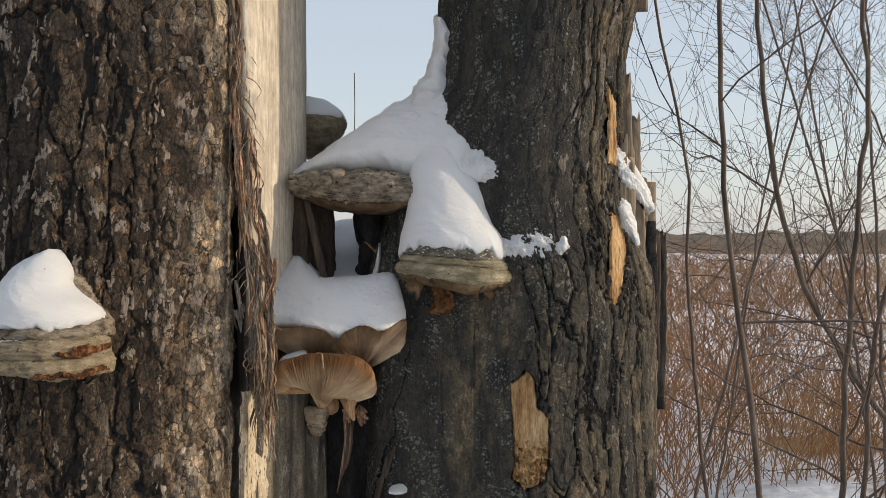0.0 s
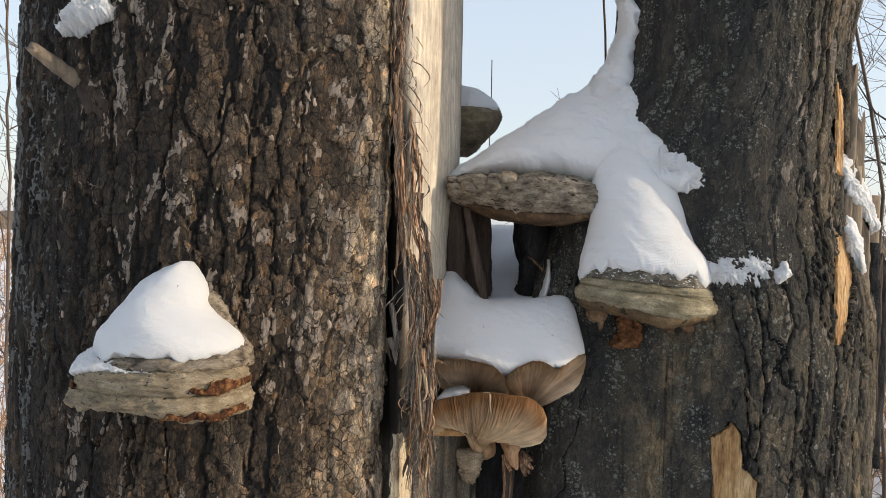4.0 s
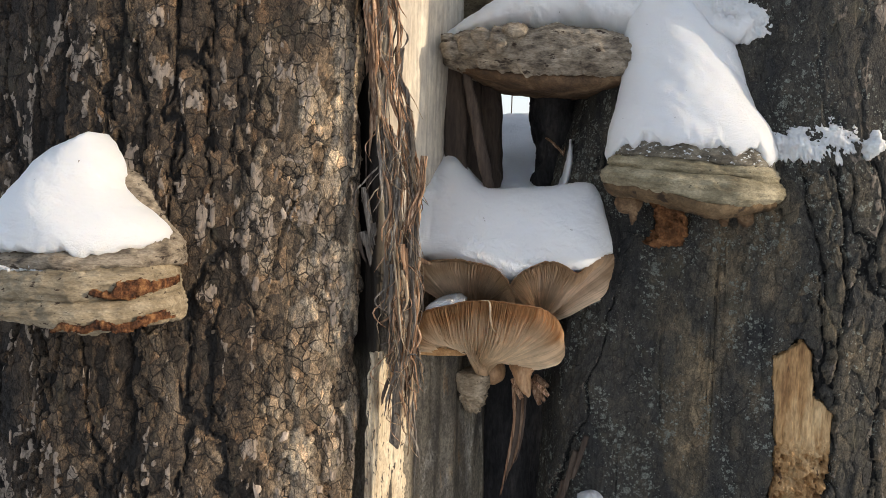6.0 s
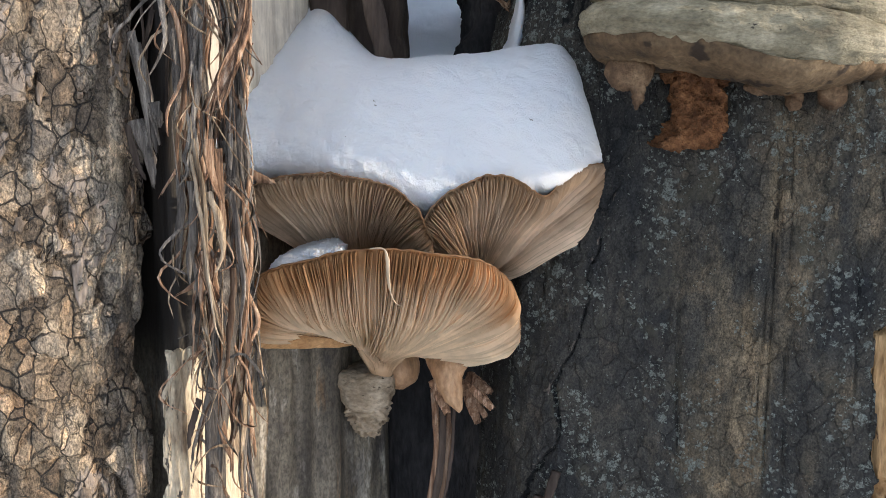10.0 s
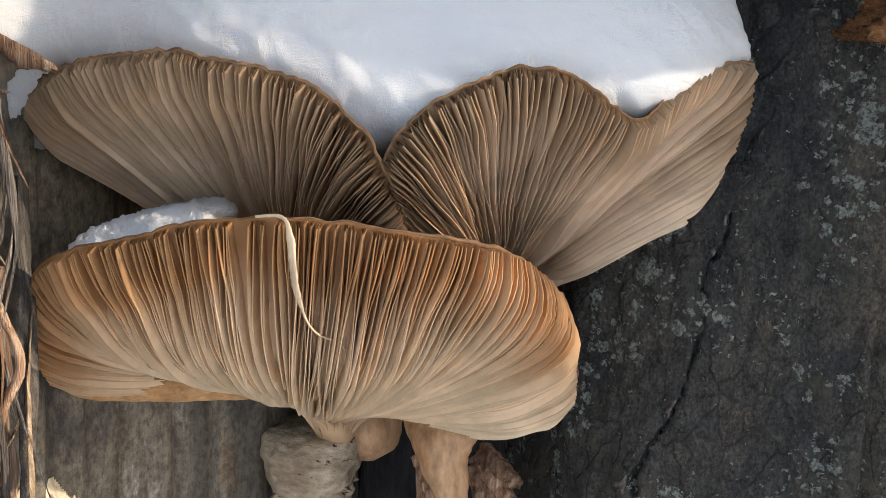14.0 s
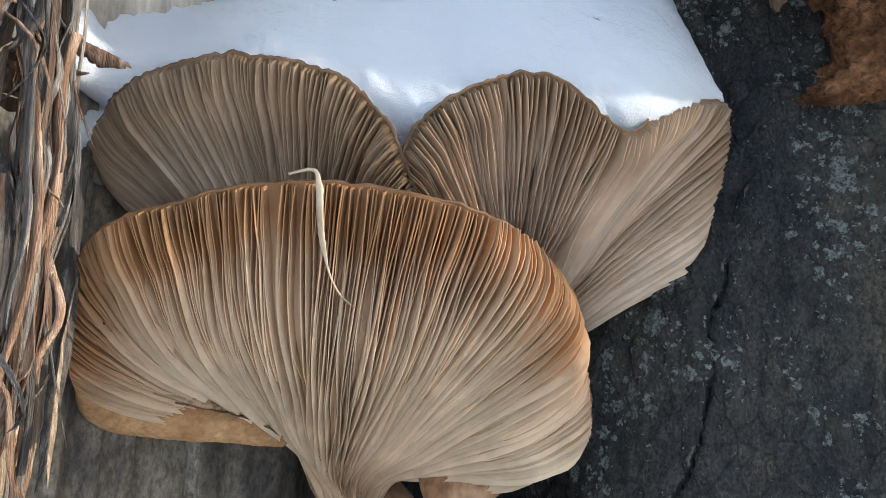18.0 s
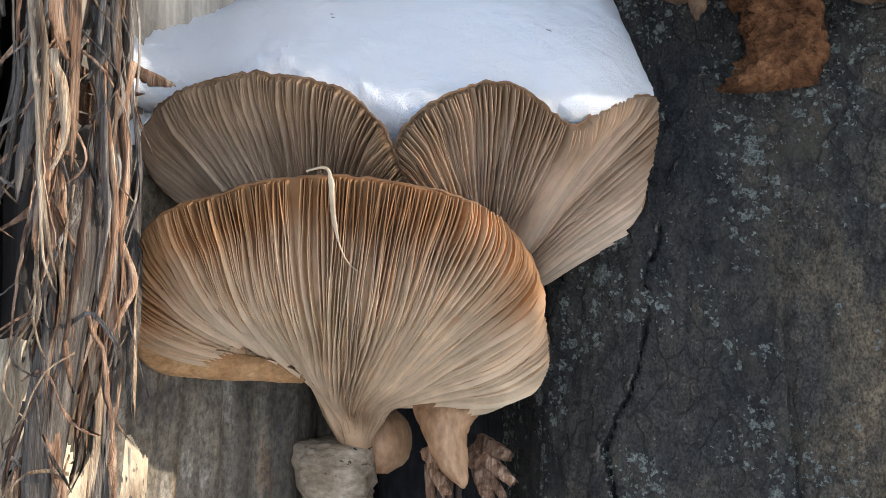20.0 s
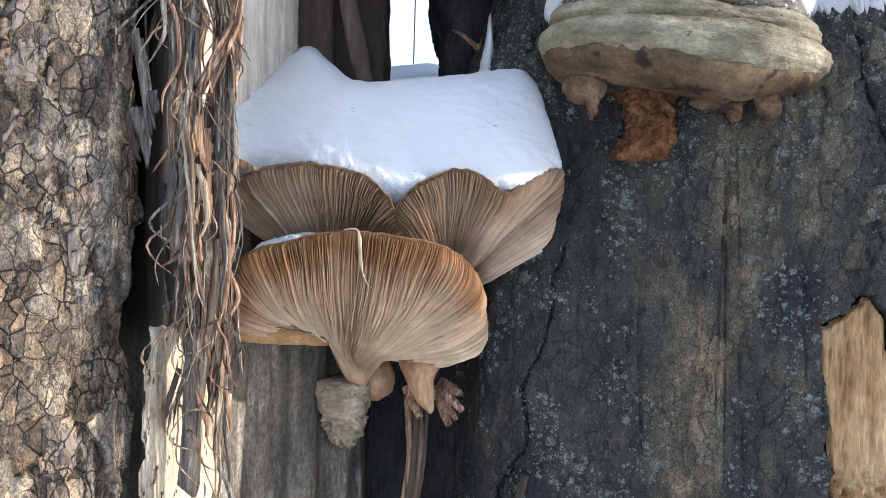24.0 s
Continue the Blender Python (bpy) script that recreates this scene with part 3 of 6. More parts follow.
def bark_relief(s, z, seed, wide, tall, deep, plate, calm=0.0):
    """Height and tints of furrowed bark over the arc s and the height z: stepped furrows between long ridges,
    flat plates at uneven heights, bare pale flakes."""
    w2 = (fbm(s * 90, z * 50, seed + 4, 3) - 0.5) * 1.1
    g1, g2, tag2 = cells(s / plate + w2, z / (plate * 1.7) + w2 * 0.7, seed + 11)
    joint = 1 - smooth(g2 - g1, 0.03, 0.12)
    jump = 0.55 * plate * (tag2 - 0.5)
    su, zu = s + jump, z + 0.8 * jump
    wu = (fbm(su * 20, zu * 6, seed, 4) - 0.5) * 1.3 + (fbm(su * 150, zu * 60, seed + 1, 3) - 0.5) * 0.30
    wv = (fbm(su * 22 + 9, zu * 12, seed + 2, 4) - 0.5) * 1.6
    f1, f2, tag = cells(su / wide + wu, zu / tall + wv, seed)
    gate = smooth(fbm(s * 20, z * 7, seed + 20, 3), 0.44, 0.66) * (1 - calm)
    d = (f2 - f1) * 0.42 * wide + 0.0022 * (fbm(s * 330, z * 190, seed + 22, 3) - 0.5)
    open_w = 0.0001 + 0.0017 * gate
    gap = (1 - smooth(d, open_w * 0.5, open_w * 0.5 + 0.0010)) * (1 - 0.9 * calm)
    ledge = (1 - smooth(d, open_w * 1.5 + 0.0004, open_w * 1.5 + 0.0014)) * (1 - 0.7 * calm)
    n = fbm(s * 140, z * 56, seed + 17, 3) + 0.30 * (fbm(s * 420, z * 170, seed + 21, 2) - 0.5)
    fleck = smooth(n, 0.650, 0.69) * smooth(fbm(s * 13, z * 7, seed + 24, 3), 0.42, 0.54) * (1 - ledge)
    lip = np.exp(-((d - open_w * 1.5 - 0.0022) / 0.0007) ** 2) * smooth(fbm(s * 50, z * 20, seed + 25, 3), 0.56, 0.66)
    fleck = np.maximum(fleck, 0.8 * lip)
    h = deep * (0.28 * (tag - 0.5) - 0.50 * gap - 0.26 * ledge) + 0.0024 * (tag2 - 0.5) - 0.0009 * joint + 0.0006 * fleck
    h = h + 0.0008 * (fbm(s * 300, z * 170, seed + 6, 3) - 0.5) + 0.004 * (fbm(s * 14, z * 7, seed + 7, 3) - 0.5)
    cell = np.clip(0.40 * tag2 + 0.25 * tag + 0.60 * (fbm(s * 45, z * 20, seed + 8, 4) - 0.33), 0, 1)
    return h, cell, np.maximum(gap, 0.22 * ledge), fleck


def lichen_mask(s, z, seed, low, high, fine=330):
    big = smooth(fbm(s * 60, z * 22, seed, 4), low, high)
    spots = smooth(fbm(s * fine, z * fine, seed + 3, 3), 0.55, 0.64)
    return big * spots


ROWS_Z = np.concatenate([np.linspace(-0.1, 0.94, 40, endpoint=False), np.arange(0.94, 1.73, 0.0011), np.linspace(1.735, 2.7, 40)])


def left_radius(theta, z):
    deg = np.degrees(theta)
    r = np.interp(deg, [-238, -200, -140, -90, -45, 0, 20, 30, 36, 40, 43, 46], [0.225, 0.235, 0.235, 0.238, 0.238, 0.237, 0.238, 0.243, 0.251, 0.250, 0.245, 0.235])
    return r * (1.04 - 0.028 * z)


LEFT_SKIN = {}


def left_bark():
    dense = np.radians(np.arange(-92, 45.2, 0.26))
    theta = np.concatenate([np.radians(np.linspace(-238, -93, 60)), dense])
    th, z = np.meshgrid(theta, ROWS_Z)
    edge = 6.0 * (fbm(z * 34, z * 0, 31, 4) - 0.5)
    th = th + np.radians(edge) * smooth(np.degrees(th), 33, 44)
    r = left_radius(th, z)
    s = th * 0.24
    h, cell, crack, fleck = bark_relief(s, z, 40, 0.030, 0.17, 0.0062, 0.0095, 0.62 * smooth(np.degrees(th) + 9 * (fbm(s * 26, z * 9, 45, 3) - 0.5), 20, 27))
    left_side = 1 - smooth(np.degrees(th), -50, -12)
    streak = smooth(fbm(s * 130, z * 16, 66, 4), 0.52, 0.62) * smooth(fbm(s * 300, z * 200, 67, 3), 0.38, 0.55)
    lich = np.maximum(lichen_mask(s, z, 60, 0.50, 0.62) * (0.3 + 0.7 * left_side), streak * left_side * 0.8)
    # Shade on the left side and sunlight by the cleft go into the tint.
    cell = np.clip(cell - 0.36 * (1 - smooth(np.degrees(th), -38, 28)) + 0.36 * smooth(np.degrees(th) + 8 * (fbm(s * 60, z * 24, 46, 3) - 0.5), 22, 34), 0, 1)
    fleck = fleck * (1 - 0.75 * left_side)
    rr = r + h + 0.0006 * lich + 0.0012 * streak * left_side
    LEFT_SKIN.update(theta=theta, rr=rr)
    grid = np.stack([LC[0] + rr * np.sin(th), LC[1] - rr * np.cos(th), z], -1)
    lips = []
    for k, d in enumerate((0.006, 0.014, 0.024, 0.04)):
        e = rr[:, -1:] - d - 0.003 * fbm(z[:, -1:] * 90, z[:, -1:] * 0 + k, 33, 3)
        a = th[:, -1:] - radians(0.5 * k)
        lips.append(np.stack([LC[0] + e * np.sin(a), LC[1] - e * np.cos(a), z[:, -1:]], -1))
    grid = np.concatenate([grid] + lips, 1)
    pad = lambda v, c: np.concatenate([v, np.full((len(ROWS_Z), 4), c)], 1)
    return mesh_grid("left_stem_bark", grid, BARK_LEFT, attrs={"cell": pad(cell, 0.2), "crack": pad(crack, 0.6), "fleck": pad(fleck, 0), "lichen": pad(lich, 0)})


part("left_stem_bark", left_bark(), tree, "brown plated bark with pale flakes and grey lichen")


def bark_flake(deg, z, width, height, seed, material):
    """A loose scale of bark with broken corners lying on the left stem."""
    rnd = np.random.default_rng(seed)
    k = 11
    ang = np.sort(np.linspace(0, 2 * np.pi, k, endpoint=False) + 0.35 * (rnd.random(k) - 0.5))
    box = 1 / np.maximum(np.abs(np.cos(ang)), np.abs(np.sin(ang)))
    shape = (0.55 * box + 0.45) * (0.62 + 0.6 * rnd.random(k))
    row = np.searchsorted(ROWS_Z, z)
    col = int(np.argmin(np.abs(np.degrees(LEFT_SKIN["theta"]) - deg)))
    rest = np.median(LEFT_SKIN["rr"][row - 3:row + 4, col - 3:col + 4]) - left_radius(radians(deg), z)
    tilt, lean = 0.0012 * (rnd.random() - 0.5), rnd.normal(0, 0.25)
    rings = []
    for q, lift in ((1.0, -0.0022), (1.0, 0.0003), (0.86, 0.0008), (0.05, 0.0008)):
        u, v = width / 2 * q * shape * np.cos(ang), height / 2 * q * shape * np.sin(ang)
        u = u + lean * v
        th = radians(deg) + u / 0.25
        r = left_radius(th, z + v) + rest + lift + tilt * np.sin(ang) * (lift > 0)
        rings.append(np.stack([LC[0] + r * np.sin(th), LC[1] - r * np.cos(th), z + v], 1))
    return mesh_grid("bark_flake", np.stack(rings), material, wrap=True, caps=True, flat=True)


part("bark_flake", bark_flake(39.0, 1.182, 0.0055, 0.022, 700, CHIP), tree)
rng = np.random.default_rng(71)
for k in range(150):
    deg = rng.uniform(-30, 42)
    z = np.clip(rng.choice([1.03, 1.10, 1.22, 1.33, 1.44, 1.53]) + rng.normal(0, 0.035), 1.0, 1.65)
    part("bark_flake", bark_flake(deg, z, rng.uniform(0.0016, 0.0050), rng.uniform(0.003, 0.011), 701 + k, CHIP if k % 3 == 0 else SCALE), tree)


def bare_wood():
    up = [(-0.232, 0.925), (-0.209, 0.903), (-0.196, 0.925), (-0.187, 0.965), (-0.178, 1.005), (-0.173, 1.05), (-0.178, 1.11), (-0.215, 1.20), (-0.33, 1.27), (-0.50, 1.20), (-0.575, 1.08), (-0.50, 0.94), (-0.37, 0.885), (-0.27, 0.905)]
    low = [(-0.232, 0.925), (-0.207, 0.905), (-0.194, 0.934), (-0.183, 0.963), (-0.172, 0.980), (-0.158, 0.995), (-0.148, 1.06), (-0.215, 1.20), (-0.33, 1.27), (-0.50, 1.20), (-0.575, 1.08), (-0.50, 0.94), (-0.37, 0.885), (-0.27, 0.905)]
    zs = np.concatenate([np.linspace(-0.1, 0.95, 20, endpoint=False), np.arange(0.95, 1.73, 0.0025), np.linspace(1.74, 2.65, 25)])
    g = tube_sections([(-0.1, low), (1.13, low), (1.27, up), (2.65, up)], 460, zs)
    s = np.linspace(0, 1.25, 460, endpoint=False)[None, :] + 0 * zs[:, None]
    z = zs[:, None] + 0 * s
    old = np.clip(1 - smooth(z + 0.05 * (fbm(s * 70, z * 4, 74, 3) - 0.5), 1.20, 1.27), 0, 1)
    h = 0.0030 * (fbm(s * 60, z * 2.5, 71, 4) - 0.5) + 0.0020 * (fbm(s * 200, z * 6, 72, 3) - 0.5) + 0.008 * (fbm(s * 12, z * 5, 73, 2) - 0.5)
    h = h + old * (0.008 * (fbm(s * 110, z * 4, 75, 4) - 0.5) + 0.004 * (fbm(s * 320, z * 9, 76, 3) - 0.5))
    g = g + normals(g, True) * -h[..., None]
    x = g[..., 0]
    # Shade of the gap between bark and bast, painted black-brown on the wood.
    shade_stain = (1 - smooth(x, -0.207, -0.198)) * smooth(z, 1.12, 1.16) * (1 - smooth(z, 1.40, 1.50))
    # The right stem's shadow on the rear face, put into the grey.
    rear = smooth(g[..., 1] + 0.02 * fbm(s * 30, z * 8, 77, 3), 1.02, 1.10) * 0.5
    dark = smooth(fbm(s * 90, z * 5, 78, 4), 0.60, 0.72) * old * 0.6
    return mesh_grid("bare_wood", g, WOOD, wrap=True, caps=True, attrs={"weather_shade": np.maximum(old, rear), "shade_stain": np.maximum(shade_stain, dark)})


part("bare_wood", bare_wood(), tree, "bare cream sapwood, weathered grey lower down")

PATCH = [(0.0726, 1.153), (0.0888, 1.164), (0.0943, 1.1675), (0.1005, 1.155), (0.104, 1.127), (0.1177, 1.116), (0.116, 1.067), (0.112, 1.045), (0.09, 1.036), (0.074, 1.05), (0.078, 1.066), (0.0754, 1.115)]
STRIP_UP = [(0.186, 1.40), (0.190, 1.46), (0.188, 1.50), (0.206, 1.47), (0.206, 1.39)]
STRIP_LOW = [(0.190, 1.235), (0.187, 1.28), (0.190, 1.345), (0.216, 1.345), (0.214, 1.28), (0.202, 1.232)]
TOP_BREAK = [(0.122, 1.63), (0.145, 1.612), (0.19, 1.615), (0.27, 1.608), (0.27, 1.9), (0.122, 1.9)]
CRACK = [(-0.022, 1.235), (-0.040, 1.18), (-0.0473, 1.137), (-0.0573, 1.1187), (-0.0543, 1.094), (-0.0663, 1.0666), (-0.0761, 1.03), (-0.085, 0.97)]
R_LOW = [(-0.095, 1.12), (-0.092, 1.05), (-0.080, 1.00), (-0.065, 0.982), (-0.048, 0.975), (-0.015, 0.973), (0.02, 0.963), (0.055, 0.950), (0.09, 0.941), (0.13, 0.942), (0.17, 0.958), (0.205, 0.985), (0.245, 1.03), (0.268, 1.09), (0.255, 1.19), (0.18, 1.27), (0.06, 1.29), (-0.05, 1.22)]
R_MID = [(-0.090, 1.14), (-0.076, 1.08), (-0.060, 1.03), (-0.050, 0.995), (-0.040, 0.983), (-0.012, 0.978), (0.02, 0.967), (0.055, 0.950), (0.09, 0.938), (0.13, 0.942), (0.165, 0.960), (0.195, 0.990), (0.214, 1.03), (0.226, 1.09), (0.22, 1.19), (0.16, 1.27), (0.06, 1.28), (-0.04, 1.22)]
R_TOP = [(-0.004, 1.13), (-0.006, 1.10), (-0.006, 1.07), (-0.002, 1.045), (0.004, 1.028), (0.018, 1.008), (0.038, 0.988), (0.065, 0.966), (0.095, 0.955), (0.13, 0.958), (0.165, 0.975), (0.195, 1.00), (0.216, 1.035), (0.226, 1.09), (0.22, 1.17), (0.17, 1.24), (0.09, 1.25), (0.02, 1.20)]
R_CROWN = [(x + 0.10 * max(0, x - 0.05), y) for x, y in R_TOP]
R_FULL = tube_sections([(-0.1, R_LOW), (1.25, R_LOW), (1.37, R_MID), (1.52, R_TOP), (1.62, R_CROWN), (2.7, R_CROWN)], 2400, ROWS_Z)


def right_front(x, z):
    """The y of the right stem's front at x and z."""
    x, z = np.broadcast_arrays(np.asarray(x, float), np.asarray(z, float))
    out = np.empty(x.shape)
    row = np.clip(np.searchsorted(ROWS_Z, z), 0, len(ROWS_Z) - 1)
    for r in np.unique(row):
        ring = R_FULL[r]
        i0, i1 = int(np.argmin(ring[:1300, 0] + 0.2 * np.abs(ring[:1300, 1] - 1.05))), int(np.argmax(ring[:, 0]))
        seg = ring[i0:i1]
        m = row == r
        out[m] = np.interp(x[m], seg[:, 0], seg[:, 1])
    return out


def right_stem():
    big = R_FULL.shape[1]
    per = np.linalg.norm(np.diff(R_FULL[300], axis=0), axis=1).sum()
    x, y = R_FULL[300, :, 0], R_FULL[300, :, 1]
    first = int(np.argmin(np.hypot(x + 0.092, y - 1.05)))
    last = int(np.argmin(np.hypot(x - 0.268, y - 1.09)))
    step = max(1, round(0.0011 / (per / big)))
    pick = np.unique(np.concatenate([np.arange(0, first, 24), np.arange(first, last, step), np.arange(last, big, 24)]))
    g = R_FULL[:, pick]
    s = np.broadcast_to(pick * per / big, g.shape[:2])
    x, z = g[..., 0], g[..., 2]
    h, cell, crack, fleck = bark_relief(s, z, 140, 0.026, 0.20, 0.0048, 0.0090)
    face = (1 - smooth(x + 0.02 * (fbm(s * 30, z * 9, 155, 3) - 0.5), 0.06, 0.10)) * (1 - smooth(z, 1.22, 1.30))
    upper = smooth(z, 1.26, 1.34) * (1 - smooth(x, 0.12, 0.18))
    mellow = 0.0042 * (fbm(s * 190, z * 70, 151, 4) - 0.5) + 0.006 * (fbm(s * 30, z * 10, 152, 3) - 0.5)
    groove = (1 - smooth(np.abs(fbm(s * 46, z * 2.0, 153, 3) - 0.5), 0.0, 0.022)) * smooth(fbm(s * 20, z * 10, 156, 3), 0.40, 0.52)
    keep = 1 - 0.88 * face - 0.62 * upper * (1 - face)
    h = h * keep + face * (mellow - 0.0018 * groove)
    crack = crack * keep + 0.55 * face * groove * smooth(fbm(s * 60, z * 40, 162, 3), 0.42, 0.56)
    brown = face * smooth(fbm(s * 26, z * 9, 157, 4), 0.30, 0.52) * smooth(x, -0.045, -0.02)
    cell = np.clip(cell * (1 - 0.5 * face) * (1 - 0.45 * upper) + brown * smooth(x, -0.03, 0.03) * (0.22 + 0.9 * (fbm(s * 130, z * 60, 154, 4) - 0.3)) + 0.06 * smooth(x, 0.10, 0.17) + 0.05 * face, 0, 1)
    lich = (0.40 + 0.72 * smooth(fbm(s * 60, z * 30, 160, 4), 0.42, 0.58)) * (1 - 0.35 * smooth(x, 0.06, 0.14))
    d, side = near_line(x + 0.007 * (fbm(s * 160, z * 110, 158, 4) - 0.5), z, CRACK)
    gap = (1 - smooth(d, 0.0003, 0.0014)) * (z < 1.19) * smooth(fbm(s * 40, z * 30, 161, 3), 0.26, 0.40)
    rim = (1 - smooth(d, 0.0008, 0.005)) * (side < 0) * smooth(fbm(s * 420, z * 420, 159, 3), 0.50, 0.62) * (z < 1.24)
    lich = np.maximum(lich, 0.9 * rim)
    h = h - 0.0016 * gap + 0.0012 * rim + 0.0022 * (1 - smooth(d, 0.004, 0.016)) * (side < 0) * (z < 1.2)
    crack = np.maximum(crack, gap)
    hole = np.maximum(inside(x, z, PATCH, 171), np.maximum(inside(x, z, STRIP_UP, 172, 0.006), np.maximum(inside(x, z, STRIP_LOW, 173, 0.007), inside(x, z, TOP_BREAK, 174, 0.008))))
    front = smooth(1.15 - g[..., 1], 0.0, 0.02)
    h = h - 0.012 * hole * front
    g = g + normals(g, True) * h[..., None]
    return mesh_grid("right_stem_bark", g, BARK_RIGHT, wrap=True, caps=True, attrs={"cell": cell, "crack": crack, "fleck": np.maximum(fleck * (0.35 + 0.6 * smooth(x, 0.08, 0.14)) * (1 - 0.9 * face), 0.62 * rim), "lichen": lich})


part("right_stem_bark", right_stem(), tree, "blackened furrowed bark speckled with grey-green lichen")


def wood_patch(name, poly, material, seed, deep, front, step=0.0013, crumble=0.0, parent=None, sink=0.003):
    """Torn wood laid bare within an outline, sunk into the bark by deep; the edges bend inwards."""
    xs = np.arange(min(p[0] for p in poly) - 0.006, max(p[0] for p in poly) + 0.006, step)
    zs = np.arange(min(p[1] for p in poly) - 0.006, max(p[1] for p in poly) + 0.006, step)
    x, z = np.meshgrid(xs, zs)
    y = front(x, z) + deep + 0.007 * (fbm(x * 150, z * 9, seed, 4) - 0.5) + 0.005 * (fbm(x * 420, z * 30, seed + 1, 3) - 0.5)
    y = y + crumble * (fbm(x * 260, z * 260, seed + 3, 3) - 0.5) * smooth(np.max(zs) - z, 0.07, 0.10)
    within = inside(x, z, poly, seed + 7, 0.0022)
    edge = within * np.roll(within, 2, 0) * np.roll(within, -2, 0) * np.roll(within, 2, 1) * np.roll(within, -2, 1)
    y = y + sink * (1 - edge)
    return part(name, mesh_grid(name, np.stack([x, y, z], -1)[::-1], material, keep=within[::-1] > 0), parent or tree)


wood_patch("torn_patch", PATCH, FRESH_WOOD, 180, 0.0045, right_front, 0.0007, crumble=0.020)
wood_patch("torn_patch", STRIP_UP, FRESH_WOOD, 184, 0.0055, right_front)
wood_patch("torn_patch", STRIP_LOW, FRESH_WOOD, 188, 0.0055, right_front)
wood_patch("torn_patch", [(p[0], min(p[1], 1.72)) for p in TOP_BREAK], GREY_WOOD, 192, 0.006, right_front, 0.002)
SPLIT = [(-0.2155, 0.98), (-0.214, 1.06), (-0.2125, 1.115), (-0.2105, 1.152), (-0.203, 1.150), (-0.198, 1.120), (-0.194, 1.128), (-0.189, 1.118), (-0.191, 1.06), (-0.188, 0.98)]
wood_patch("split_wood", SPLIT, PALE_SPLIT, 196, -0.001, lambda x, z: 0.901 + np.maximum(0, x + 0.207) * 2.2 + np.maximum(0, -0.207 - x) * 0.3, 0.00032)


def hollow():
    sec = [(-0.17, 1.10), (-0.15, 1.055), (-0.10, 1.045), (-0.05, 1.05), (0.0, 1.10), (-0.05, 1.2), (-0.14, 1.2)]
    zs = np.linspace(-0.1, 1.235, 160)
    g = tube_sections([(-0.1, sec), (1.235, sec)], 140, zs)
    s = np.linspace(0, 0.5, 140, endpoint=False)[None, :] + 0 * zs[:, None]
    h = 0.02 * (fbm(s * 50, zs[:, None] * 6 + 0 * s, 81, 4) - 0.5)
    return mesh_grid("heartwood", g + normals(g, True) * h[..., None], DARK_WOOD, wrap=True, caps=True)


part("heartwood", hollow(), tree, "rotten heartwood deep in the cleft, its shade put into the dark colour")


def plank(name, a, b, width, thick, material, seed, ragged=0.3, parent=None, face=(0, -1, 0)):
    """A split piece of wood or bark from a to b with frayed ends."""
    rng = np.random.default_rng(seed)
    a, b = np.array(a, float), np.array(b, float)
    t = np.linspace(0, 1, 16)
    way = (b - a) / np.linalg.norm(b - a)
    across = np.cross(way, face)
    across /= np.linalg.norm(across)
    out = np.cross(across, way)
    cols = 14
    ang = np.linspace(0, 2 * np.pi, cols, endpoint=False)
    u, v = np.sign(np.cos(ang)) * np.abs(np.cos(ang)) ** 0.6, np.sign(np.sin(ang)) * np.abs(np.sin(ang)) ** 0.6
    w = width / 2 * (1 - 0.35 * t ** 3) * (1 + 0.25 * (rng.random(16) - 0.5))
    end = 1 + ragged * 0.15 * (rng.random(cols) - 0.5)
    p = a + (b - a) * t[:, None, None] * end[None, :, None] + across * (w[:, None] * u)[..., None] + out * (thick / 2 * v * (1 + 0.6 * (rng.random((16, cols)) - 0.5)))[..., None]
    return part(name, mesh_grid(name, p, material, wrap=True, caps=True), parent or tree)


# slabs inside the cleft
for k, (a, b, w, th) in enumerate([((-0.165, 1.01, 1.25), (-0.170, 1.02, 1.375), 0.020, 0.008), ((-0.136, 0.995, 1.262), (-0.160, 1.00, 1.365), 0.009, 0.006), ((-0.146, 1.04, 1.24), (-0.148, 1.05, 1.37), 0.030, 0.010), ((-0.158, 1.03, 1.24), (-0.160, 1.04, 1.37), 0.025, 0.008), ((-0.137, 1.06, 1.24), (-0.141, 1.07, 1.36), 0.014, 0.008)]):
    plank("inner_slab", a, b, w, th, SLAB, 400 + k)
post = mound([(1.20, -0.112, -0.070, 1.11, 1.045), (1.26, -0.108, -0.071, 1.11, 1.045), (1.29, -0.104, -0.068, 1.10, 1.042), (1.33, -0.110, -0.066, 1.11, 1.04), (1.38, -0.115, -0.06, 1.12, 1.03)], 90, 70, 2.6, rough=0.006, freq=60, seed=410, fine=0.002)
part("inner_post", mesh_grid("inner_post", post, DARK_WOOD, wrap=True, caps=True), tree)
